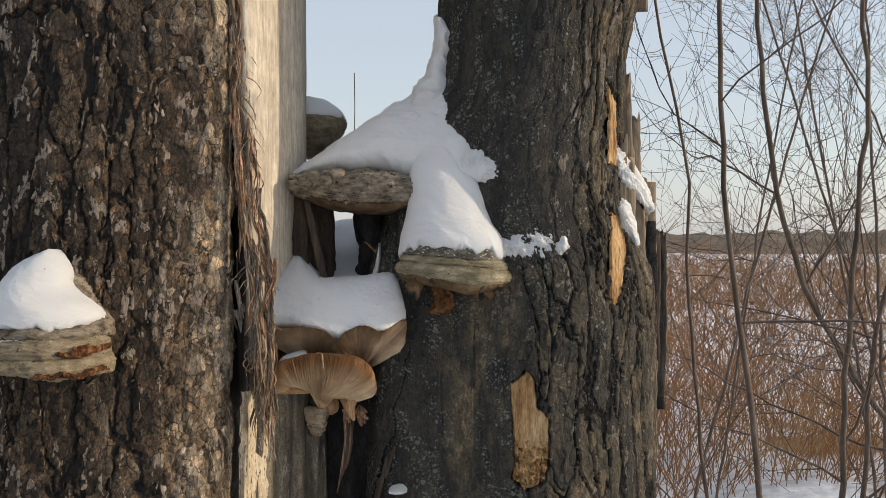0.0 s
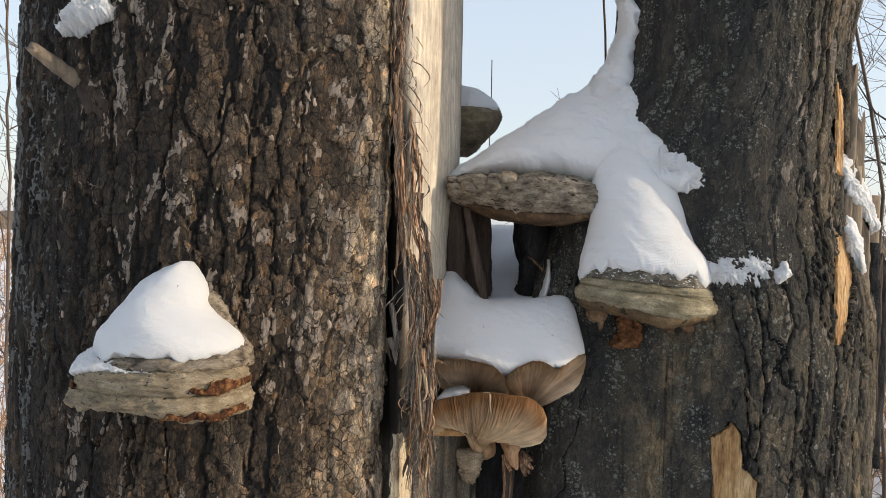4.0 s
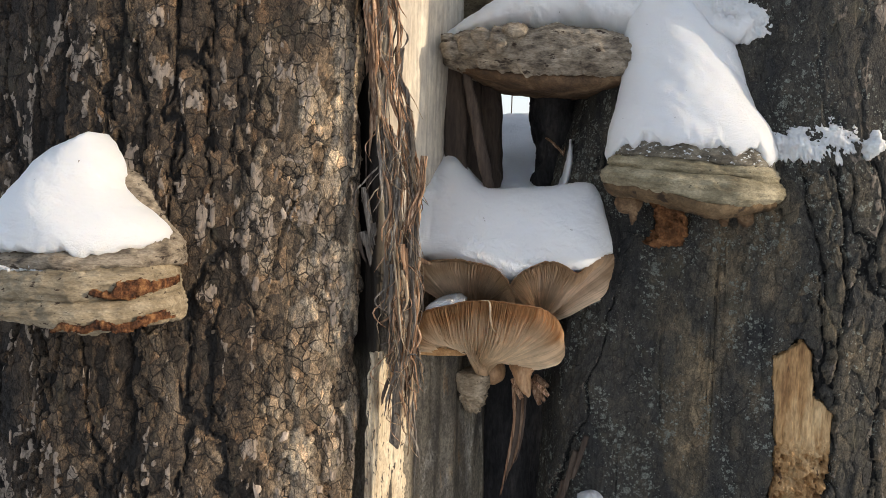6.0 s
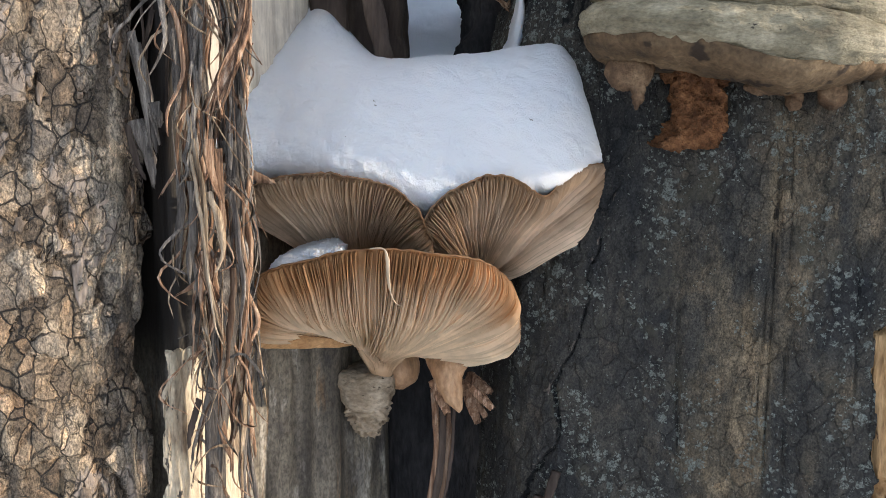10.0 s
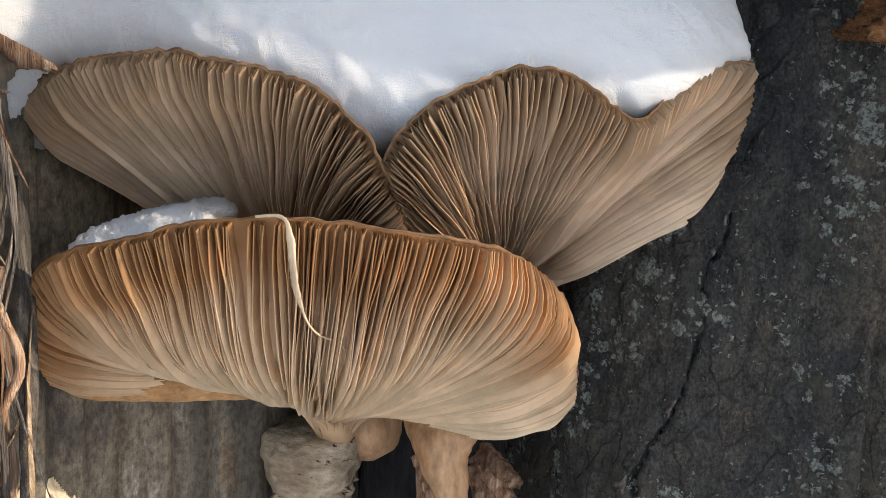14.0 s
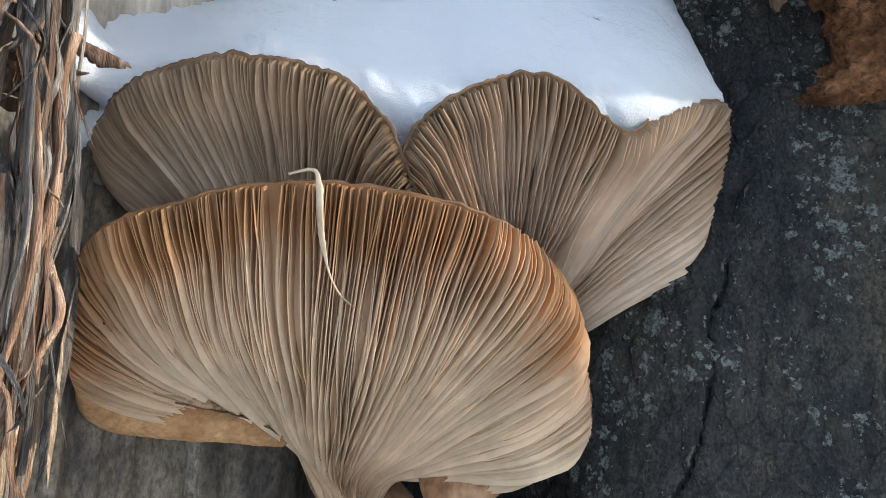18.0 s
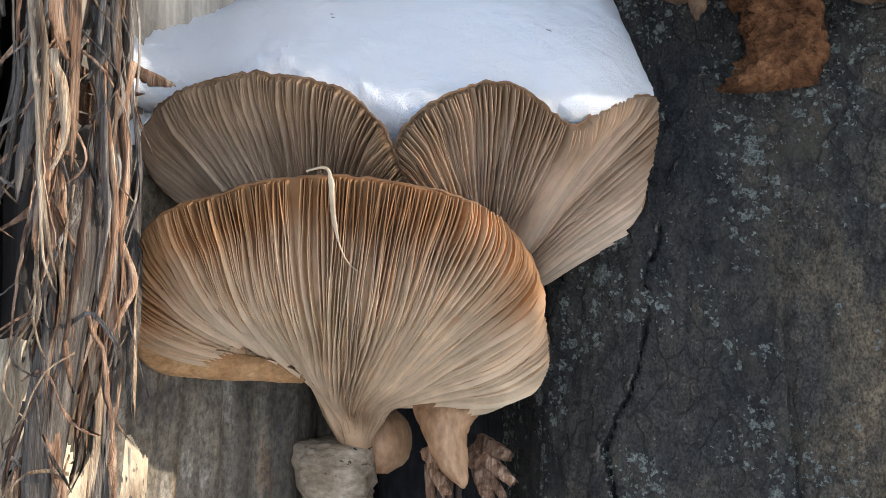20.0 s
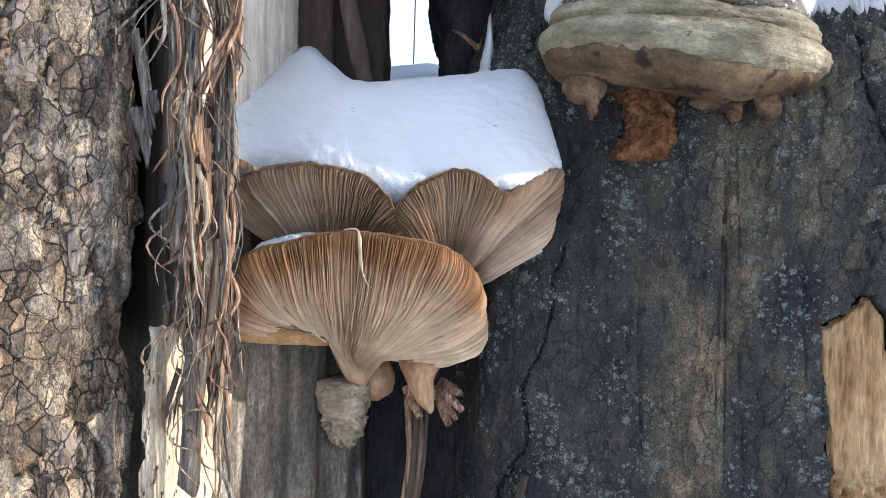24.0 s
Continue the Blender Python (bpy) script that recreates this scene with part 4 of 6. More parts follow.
# splinters at the broken outer edge
for k, (a, b, w, th, m) in enumerate([((0.232, 1.04, 1.22), (0.236, 1.045, 1.352), 0.022, 0.012, GREY_WOOD), ((0.252, 1.06, 1.20), (0.256, 1.065, 1.328), 0.020, 0.012, BARK_RIGHT), ((0.216, 1.02, 1.27), (0.222, 1.03, 1.405), 0.018, 0.010, GREY_WOOD), ((0.214, 1.045, 1.34), (0.219, 1.05, 1.505), 0.026, 0.014, GREY_WOOD), ((0.232, 1.06, 1.32), (0.235, 1.065, 1.462), 0.020, 0.014, GREY_WOOD), ((0.250, 1.07, 1.20), (0.255, 1.075, 1.375), 0.026, 0.016, GREY_WOOD), ((0.268, 1.085, 1.10), (0.274, 1.09, 1.318), 0.020, 0.016, BARK_RIGHT), ((0.205, 1.015, 1.30), (0.214, 1.02, 1.43), 0.012, 0.008, GREY_WOOD), ((0.226, 1.05, 1.32), (0.222, 1.055, 1.475), 0.020, 0.010, GREY_WOOD), ((0.243, 1.06, 1.25), (0.249, 1.07, 1.385), 0.012, 0.008, GREY_WOOD), ((0.262, 1.075, 1.15), (0.266, 1.08, 1.318), 0.014, 0.010, SLAB)]):
    plank("splinter", a, b, w, th, m, 420 + k, 0.8)
for k, (a, b, w, th) in enumerate([((-0.0545, 0.974, 1.078), (-0.064, 0.972, 1.045), 0.0045, 0.003), ((-0.062, 0.976, 1.065), (-0.074, 0.974, 1.02), 0.005, 0.003), ((-0.070, 0.978, 1.04), (-0.083, 0.978, 0.98), 0.006, 0.003)]):
    plank("splinter", a, b, w, th, SLAB, 440 + k, 0.8)
# snapped branch on the left stem
plank("branch_stub", (-0.478, 0.872, 1.442), (-0.516, 0.838, 1.474), 0.013, 0.012, GREY_WOOD, 450, 0.8)
collar = tube(np.array([(-0.452, 0.865, 1.424), (-0.468, 0.864, 1.434), (-0.482, 0.862, 1.444)]), [0.020, 0.014, 0.008], 18, wob=0.5, seed=4)
part("branch_collar", mesh_grid("branch_collar", collar, SLAB, wrap=True, caps=True), tree)


# ---- torn bast hanging in the cleft ----
def strip(path, width, material, seed, thick=0.28, taper=0.25, name="bast_strip", n=26):
    """A torn ribbon of bast: flat, slightly twisted and curled, grooved lengthwise, frayed at its lower end."""
    rnd = np.random.default_rng(seed)
    line = spline(path, 80, closed=False)
    th = max(0.0004, min(0.0011, width * thick * 0.5))
    u = np.concatenate([np.linspace(-1, 1, 5), np.linspace(1, -1, 5)])
    face = np.concatenate([np.ones(5), -np.ones(5)])
    rag = rnd.random(5)
    rag = np.concatenate([rag, rag[::-1]])
    t = np.linspace(0, 1, n)[:, None] * (1 - 0.16 * rag)[None, :]
    k = np.linspace(0, 1, 80)
    p = np.stack([np.interp(t, k, line[:, c]) for c in range(3)], -1)
    tang = np.gradient(line, axis=0)
    tang /= np.linalg.norm(tang, axis=1, keepdims=True)
    tg = np.stack([np.interp(t, k, tang[:, c]) for c in range(3)], -1)
    spin = rnd.normal(0, 0.55) + rnd.normal(0, 0.7) * t
    look_at = np.stack([np.sin(spin), -np.cos(spin), np.zeros_like(spin)], -1)
    across = np.cross(tg, look_at)
    across /= np.maximum(np.linalg.norm(across, axis=-1, keepdims=True), 1e-9)
    out = np.cross(across, tg)
    w = width / 2 * (1 - (1 - taper) * smooth(t, 0.5, 1.0)) * (0.7 + 0.6 * fbm(t * 7, t * 0, seed, 3))
    curl = rnd.normal(0, 0.35) * u * u * w
    groove = 0.9 * th * (fbm(u[None, :] * 3.1 + 0 * t, t * 3, seed + 5, 3) - 0.5)
    wave = 0.0012 * (fbm(t * 9, t * 0 + 3, seed + 7, 3) - 0.5)
    p = p + across * (w * u + wave)[..., None] + out * (face * th / 2 * (1 - 0.6 * u * u) + curl + groove)[..., None]
    return part(name, mesh_grid(name, p, material, wrap=True, caps=True), tree)


rng = np.random.default_rng(77)
tufts = [(rng.uniform(-1, 1), rng.normal(0, 0.0022), rng.uniform(0, 50)) for k in range(15)]
for k in range(330):
    off, deep, phase = tufts[k % 15]
    top = rng.uniform(1.20, 1.66) if k % 3 else rng.uniform(1.16, 1.34)
    length = rng.uniform(0.02, 0.12)
    fray = rng.normal(0, 1, 3)
    own, own_y, spread = rng.normal(0, 0.0012), rng.normal(0, 0.0016), 0.35 + 0.65 * rng.random()
    pts = []
    for u in np.linspace(0, 1, 7):
        z = top - u * length
        xc = np.interp(z, [1.0, 1.13, 1.20, 1.27, 1.35, 1.45, 1.66], [-0.185, -0.184, -0.185, -0.187, -0.202, -0.211, -0.214])
        hw = np.interp(z, [1.0, 1.13, 1.20, 1.27, 1.35, 1.45, 1.66], [0.005, 0.007, 0.009, 0.010, 0.008, 0.006, 0.005])
        yf = np.interp(z, [1.0, 1.15, 1.25, 1.45, 1.66], [0.897, 0.890, 0.884, 0.896, 0.900])
        sway = 0.0095 * (float(fbm(np.array(z * 26.0), np.array(phase), 90, 3)) - 0.5)
        wag = 0.0072 * (float(fbm(np.array(z * 85.0), np.array(0.37 * k), 91, 2)) - 0.5)
        end = max(0.0, u - 0.7) / 0.3
        pts.append((xc + hw * off + sway + wag + own + 0.0048 * fray[0] * end, yf + 0.014 * max(0, off) + deep + own_y - 0.004 * u * spread - 0.0030 * abs(fray[1]) * end, z + 0.0020 * fray[2] * end))
    pick = rng.random()
    strip(pts, rng.choice([0.0006, 0.0009, 0.0013, 0.0019, 0.0028, 0.0044]), FIBRE if pick < 0.58 else (GREY_FIBRE if pick < 0.90 else PALE_FIBRE), 1000 + 7 * k, 0.5, n=22)
for k in range(7):
    z = rng.uniform(1.27, 1.56)
    x = np.interp(z, [1.1, 1.27, 1.5], [-0.209, -0.211, -0.217]) + rng.uniform(-0.007, 0.006)
    strip([(x, 0.905, z), (x + rng.normal(0, 0.002), 0.900, z - 0.02), (x + rng.normal(0, 0.003), 0.899, z - 0.045)], rng.choice([0.0012, 0.002, 0.0035]), SLAB if k % 3 else FIBRE, 1500 + k, 0.5)
# single pieces that stand out
strip([(-0.1815, 0.895, 1.192), (-0.1800, 0.888, 1.170), (-0.1845, 0.886, 1.135), (-0.1866, 0.887, 1.104), (-0.1880, 0.890, 1.082)], 0.0100, GREY_FIBRE, 1201, 0.35, 0.8)
strip([(-0.1850, 0.892, 1.170), (-0.1890, 0.890, 1.140), (-0.1960, 0.889, 1.118)], 0.0055, GREY_FIBRE, 1202, 0.4, 0.3)
strip([(-0.1815, 0.916, 1.196), (-0.1803, 0.9137, 1.185), (-0.1775, 0.910, 1.165), (-0.1745, 0.903, 1.148), (-0.1712, 0.896, 1.131)], 0.0060, GREY_FIBRE, 1203, 0.4, 0.3)
strip([(-0.1785, 0.911, 1.172), (-0.1765, 0.906, 1.158), (-0.1728, 0.900, 1.143), (-0.1700, 0.895, 1.130)], 0.0026, PALE_FIBRE, 1204, 0.5, 0.5)
strip([(-0.1830, 0.906, 1.162), (-0.1820, 0.902, 1.152), (-0.1785, 0.900, 1.147), (-0.1760, 0.903, 1.153)], 0.0014, PALE_FIBRE, 1205, 0.6, 0.5)
strip([(-0.1850, 0.912, 1.200), (-0.1855, 0.908, 1.184), (-0.1860, 0.906, 1.168)], 0.0075, GREY_FIBRE, 1206, 0.25, 0.6)
strip([(-0.1890, 0.905, 1.205), (-0.1885, 0.902, 1.180), (-0.1893, 0.9005, 1.159)], 0.0035, PALE_FIBRE, 1207, 0.35, 0.3)
strip([(-0.1870, 0.900, 1.245), (-0.1890, 0.896, 1.215), (-0.1905, 0.897, 1.190)], 0.0030, PALE_FIBRE, 1208, 0.35, 0.4)
strip([(-0.1947, 0.882, 1.2188), (-0.1947, 0.882, 1.2074), (-0.1959, 0.882, 1.1962), (-0.1975, 0.882, 1.1817)], 0.0042, GREY_FIBRE, 1400, 0.4, 0.35)
strip([(-0.1911, 0.88, 1.2169), (-0.191, 0.88, 1.2012), (-0.1922, 0.88, 1.1901), (-0.1928, 0.88, 1.1791)], 0.0034, GREY_FIBRE, 1401, 0.4, 0.35)
strip([(-0.1891, 0.876, 1.2313), (-0.1854, 0.876, 1.2056), (-0.1852, 0.876, 1.1839), (-0.1791, 0.876, 1.1583)], 0.0017, PALE_FIBRE, 1402, 0.4, 0.35)
strip([(-0.1894, 0.874, 1.2261), (-0.187, 0.874, 1.2106), (-0.185, 0.874, 1.191), (-0.1824, 0.874, 1.1687), (-0.178, 0.874, 1.1572)], 0.0012, PALE_FIBRE, 1403, 0.4, 0.35)
strip([(-0.1833, 0.874, 1.2137), (-0.1796, 0.874, 1.1995), (-0.1797, 0.874, 1.1909), (-0.182, 0.874, 1.1856)], 0.0027, PALE_FIBRE, 1404, 0.4, 0.35)
strip([(-0.182, 0.88, 1.228), (-0.1807, 0.88, 1.2065), (-0.1803, 0.88, 1.1855)], 0.0024, FIBRE, 1405, 0.4, 0.35)
strip([(-0.1829, 0.874, 1.2314), (-0.1824, 0.874, 1.2192), (-0.179, 0.874, 1.2103)], 0.0034, FIBRE, 1406, 0.4, 0.35)
strip([(-0.1867, 0.878, 1.1929), (-0.1851, 0.878, 1.182), (-0.1817, 0.878, 1.1701), (-0.18, 0.878, 1.168)], 0.0024, FIBRE, 1407, 0.4, 0.35)
strip([(-0.1786, 0.884, 1.1862), (-0.1792, 0.884, 1.1729), (-0.1809, 0.884, 1.1587), (-0.1822, 0.884, 1.1479)], 0.0026, FIBRE, 1408, 0.4, 0.35)
strip([(-0.2142, 0.89, 1.2376), (-0.2108, 0.89, 1.2255), (-0.2082, 0.89, 1.2123)], 0.0060, GREY_FIBRE, 1409, 0.4, 0.35)
strip([(-0.2178, 0.892, 1.2361), (-0.2154, 0.892, 1.2251), (-0.2117, 0.892, 1.2153)], 0.0030, SLAB, 1410, 0.4, 0.35)
strip([(-0.2065, 0.888, 1.2438), (-0.2049, 0.888, 1.2365), (-0.2042, 0.888, 1.2341)], 0.0036, GREY_FIBRE, 1411, 0.4, 0.35)
strip([(-0.1938, 0.896, 1.2214), (-0.1871, 0.896, 1.2225), (-0.1808, 0.896, 1.2205), (-0.1759, 0.896, 1.2191)], 0.0016, FIBRE, 1412, 0.4, 0.35)
strip([(-0.1961, 0.898, 1.2203), (-0.1877, 0.898, 1.2146), (-0.1802, 0.898, 1.2113), (-0.1704, 0.898, 1.2111)], 0.0022, FIBRE, 1413, 0.4, 0.35)
strip([(-0.1812, 0.905, 1.2207), (-0.1747, 0.905, 1.2174), (-0.1671, 0.905, 1.2144)], 0.0036, FIBRE, 1414, 0.4, 0.35)
strip([(-0.1841, 0.89, 1.1646), (-0.1765, 0.89, 1.1478), (-0.1744, 0.89, 1.1391), (-0.1724, 0.89, 1.1239)], 0.0012, FIBRE, 1415, 0.4, 0.35)
strip([(-0.1945, 0.892, 1.1355), (-0.1975, 0.892, 1.1244), (-0.1994, 0.892, 1.1156)], 0.0030, SLAB, 1416, 0.4, 0.35)
strip([(-0.1897, 0.889, 1.1556), (-0.1922, 0.889, 1.1467), (-0.1905, 0.889, 1.1357), (-0.1934, 0.889, 1.1226), (-0.1933, 0.889, 1.1086)], 0.0024, FIBRE, 1417, 0.4, 0.35)
strip([(-0.1852, 0.905, 1.1923), (-0.1853, 0.905, 1.1801), (-0.1831, 0.905, 1.1716)], 0.0036, GREY_FIBRE, 1418, 0.4, 0.35)
strip([(-0.1824, 0.903, 1.1943), (-0.1812, 0.903, 1.1846), (-0.181, 0.903, 1.1738)], 0.0014, PALE_FIBRE, 1419, 0.4, 0.35)
for k in range(10):
    strip([(-0.1725 + 0.0008 * (k % 3), 0.886, 1.290), (-0.1728 + 0.0006 * (k % 4), 0.880, 1.268), (-0.1765 + 0.0010 * (k % 5) - 0.002, 0.874, 1.252), (-0.1835 + 0.0014 * k % 0.008, 0.869, 1.239 - 0.0012 * (k % 4))], 0.0026, FIBRE, 1210 + k, 0.5, 0.4)
for k in range(5):
    strip([(-0.1990 + 0.002 * k, 0.892, 1.223 - 0.003 * k), (-0.1930, 0.892, 1.219 - 0.003 * k), (-0.1890, 0.899, 1.2165 - 0.0028 * k), (-0.1840, 0.908, 1.2125 - 0.001 * k)], 0.0028, FIBRE, 1230 + k, 0.4, 0.5)
for k in range(3):
    x = -0.2105 + 0.0013 * (k % 4)
    strip([(x - 0.003, 0.888, 1.268 - 0.004 * k), (x, 0.889, 1.245), (x + 0.003, 0.889, 1.222 + 0.003 * k)], 0.0042, GREY_FIBRE, 1240 + k, 0.4, 0.5)
for k in range(110):
    z = rng.uniform(1.10, 1.52)
    x = np.interp(z, [1.1, 1.27, 1.5], [-0.188, -0.190, -0.208]) + np.clip(rng.normal(0, 0.006), -0.012, 0.008)
    d = np.clip(rng.normal(0, 0.0060, 3), -0.009, 0.009)
    p0 = np.array((x, 0.886, z))
    pts = [p0, p0 + np.array((d[0], -0.003 - abs(d[1]) * 0.3, d[2] - 0.006)), p0 + np.array((d[0] * 1.8, -0.004 - abs(d[1]) * 0.5, d[2] - 0.016)), p0 + np.array((d[0] * 1.4 + d[1], -0.003, d[2] * 1.5 - 0.024))]
    strip(pts, rng.choice([0.0004, 0.0006, 0.0010]), (FIBRE, GREY_FIBRE, PALE_FIBRE)[k % 3], 1300 + k, 0.8, 0.4, "fibre", 12)


# ---- snow and bracket fungi ----
def ridge(levels, cols=72, rows=80, power=2.4, slant=0.0, **kw):
    """A body with upright sections across x, its front leaning back by slant. levels: (x, z bottom, z top, y front, y back)."""
    rings = []
    for x, zb, zt, yf, yb, *lean in levels:
        a = np.linspace(0, 2 * np.pi, 32, endpoint=False)
        c, s = np.cos(a), np.sin(a)
        u = 0.5 + 0.5 * np.sign(c) * np.abs(c) ** (2 / power)
        v = 0.5 + 0.5 * np.sign(s) * np.abs(s) ** (2 / power)
        front = yf + (lean[0] if lean else slant) * v
        rings.append(np.stack([np.full_like(u, x), front + (yb - front) * u, zb + (zt - zb) * v], 1))
    return loft(rings, cols, rows, **kw)


def ragged(grid, foot, reach, seed, low=lambda x: 0):
    """Lets the lower edge of a heap of snow run down unevenly."""
    g = grid.copy()
    near = 1 - smooth(g[..., 2], foot, foot + 0.016)
    g[..., 2] -= near * (reach * 2 * (fbm(g[..., 0] * 75, g[..., 1] * 75, seed, 4) - 0.42) + low(g[..., 0]))
    return g


def snow(name, grid, label):
    return tagged(new(name, mesh_grid(name, grid, SNOW, wrap=True, caps=True)), label, "snow")


def left_bracket():
    ob = thing("bracket_fungus", "large tiered grey-brown bracket fungus with a broken rusty edge", "fungus", (-0.38, 0.85, 1.18))
    yb = 0.872
    tiers = [("lower_tier", [(1.185, -0.428, -0.318, yb, 0.785), (1.186, -0.446, -0.311, yb, 0.760), (1.190, -0.450, -0.309, yb, 0.755), (1.195, -0.4485, -0.308, yb, 0.7565), (1.200, -0.4465, -0.3105, yb, 0.7595), (1.205, -0.442, -0.314, yb, 0.764)]),
             ("middle_tier", [(1.199, -0.442, -0.315, yb, 0.764), (1.203, -0.4455, -0.3125, yb, 0.7605), (1.209, -0.446, -0.312, yb, 0.759), (1.216, -0.443, -0.3135, yb, 0.762), (1.221, -0.436, -0.318, yb, 0.772)]),
             ("upper_tier", [(1.215, -0.43, -0.322, yb, 0.778), (1.219, -0.437, -0.313, yb, 0.768), (1.226, -0.434, -0.312, yb, 0.770), (1.233, -0.42, -0.315, yb, 0.786), (1.243, -0.41, -0.327, yb, 0.804), (1.253, -0.405, -0.3345, yb, 0.812), (1.264, -0.395, -0.3390, yb, 0.820), (1.2735, -0.385, -0.3455, yb, 0.830), (1.280, -0.375, -0.355, yb, 0.84)])]
    for k, (name, levels) in enumerate(tiers):
        g = mound(levels, 190, 60, 2.3, rough=0.0034, freq=46, seed=200 + k, fine=0.0013, band=0.00035, pitch=0.004)
        if k == 0:
            low = 1 - smooth(g[..., 2], 1.186, 1.195)
            g[..., 2] += low * (0.009 * (fbm(g[..., 0] * 95, g[..., 1] * 95, 205, 4) - 0.5) - 0.006 * smooth(g[..., 0], -0.40, -0.33) + 0.003)
        part(name, mesh_grid(name, g, SHELF if k == 2 else BRACKET, wrap=True, caps=True), ob)

    def rind(xl, xr, yf):
        def front(x, z):
            u = np.clip(np.abs((x - (xl + xr) / 2) / ((xr - xl) / 2)), 0, 0.999)
            return (yb + yf) / 2 - (yb - yf) / 2 * (1 - u ** 2.3) ** (1 / 2.3)
        return front
    spots = [([(-0.341, 1.2035), (-0.338, 1.2085), (-0.328, 1.2075), (-0.326, 1.2125), (-0.306, 1.2130), (-0.3045, 1.2080), (-0.313, 1.2030), (-0.325, 1.2015)], rind(-0.4465, -0.3095, 0.7585)),
             ([(-0.362, 1.1850), (-0.352, 1.1920), (-0.343, 1.1895), (-0.335, 1.1925), (-0.322, 1.1905), (-0.308, 1.1935), (-0.306, 1.186), (-0.33, 1.1835)], rind(-0.450, -0.306, 0.755)),
             ([(-0.446, 1.200), (-0.444, 1.207), (-0.434, 1.2075), (-0.428, 1.2035), (-0.436, 1.1995)], rind(-0.4475, -0.313, 0.7585))]
    for k, (poly, front) in enumerate(spots):
        flesh = wood_patch("rotten_flesh", poly, RUST, 510 + 9 * k, -0.0006, front, 0.0006, 0.0, ob, 0.003)
        tagged(flesh, "rust-brown crumbly flesh")
    ob.location.x -= 0.0055
    return ob


left_bracket()
snow("snow_mound", ragged(mound([(1.224, -0.430, -0.350, 0.87, 0.785), (1.2275, -0.439, -0.328, 0.87, 0.771), (1.2335, -0.436, -0.3180, 0.87, 0.769), (1.241, -0.432, -0.3195, 0.865, 0.770), (1.249, -0.427, -0.3265, 0.86, 0.773), (1.258, -0.420, -0.338, 0.855, 0.779), (1.267, -0.413, -0.3465, 0.85, 0.785), (1.275, -0.407, -0.3480, 0.85, 0.791), (1.284, -0.400, -0.3515, 0.85, 0.798), (1.292, -0.387, -0.3575, 0.85, 0.806), (1.298, -0.375, -0.3635, 0.85, 0.814), (1.300, -0.370, -0.3665, 0.85, 0.82)], 230, 170, 2.1, rough=0.0020, freq=40, seed=220, fine=0.0003), 1.2275, 0.009, 222, lambda x: 0.010 * smooth(-x, 0.400, 0.425)),
     "tall cone of white snow piled on the tiered bracket").location.x = -0.0055
snow("snow_patch", ridge([(-0.438, 1.2100, 1.2260, 0.778, 0.82), (-0.428, 1.2115, 1.2300, 0.769, 0.82), (-0.416, 1.2135, 1.2280, 0.766, 0.82), (-0.402, 1.2150, 1.2240, 0.764, 0.81), (-0.388, 1.2155, 1.2222, 0.7635, 0.80), (-0.374, 1.2158, 1.2212, 0.7635, 0.80), (-0.360, 1.2165, 1.2200, 0.765, 0.79), (-0.350, 1.2170, 1.2185, 0.768, 0.79)], 120, 140, 2.0, 0.006, rough=0.0036, freq=120, seed=224, fine=0.0014), "crumbs of snow dusting a bracket ledge").location.x = -0.0055


def blob(centre, size, seed, rough=0.0015, freq=120, cols=36, rows=18):
    """A small lump, rounder below."""
    rings = []
    for h in np.linspace(-0.96, 0.96, 7):
        q = math.sqrt(1 - h * h)
        rings.append([(centre[0] + size[0] * q * math.cos(a), centre[1] + size[1] * q * math.sin(a), centre[2] + size[2] * h) for a in np.linspace(0, 2 * math.pi, 11)[:-1]])
    return loft(rings, cols, rows, rough=rough, freq=freq, seed=seed, fine=rough * 0.3)


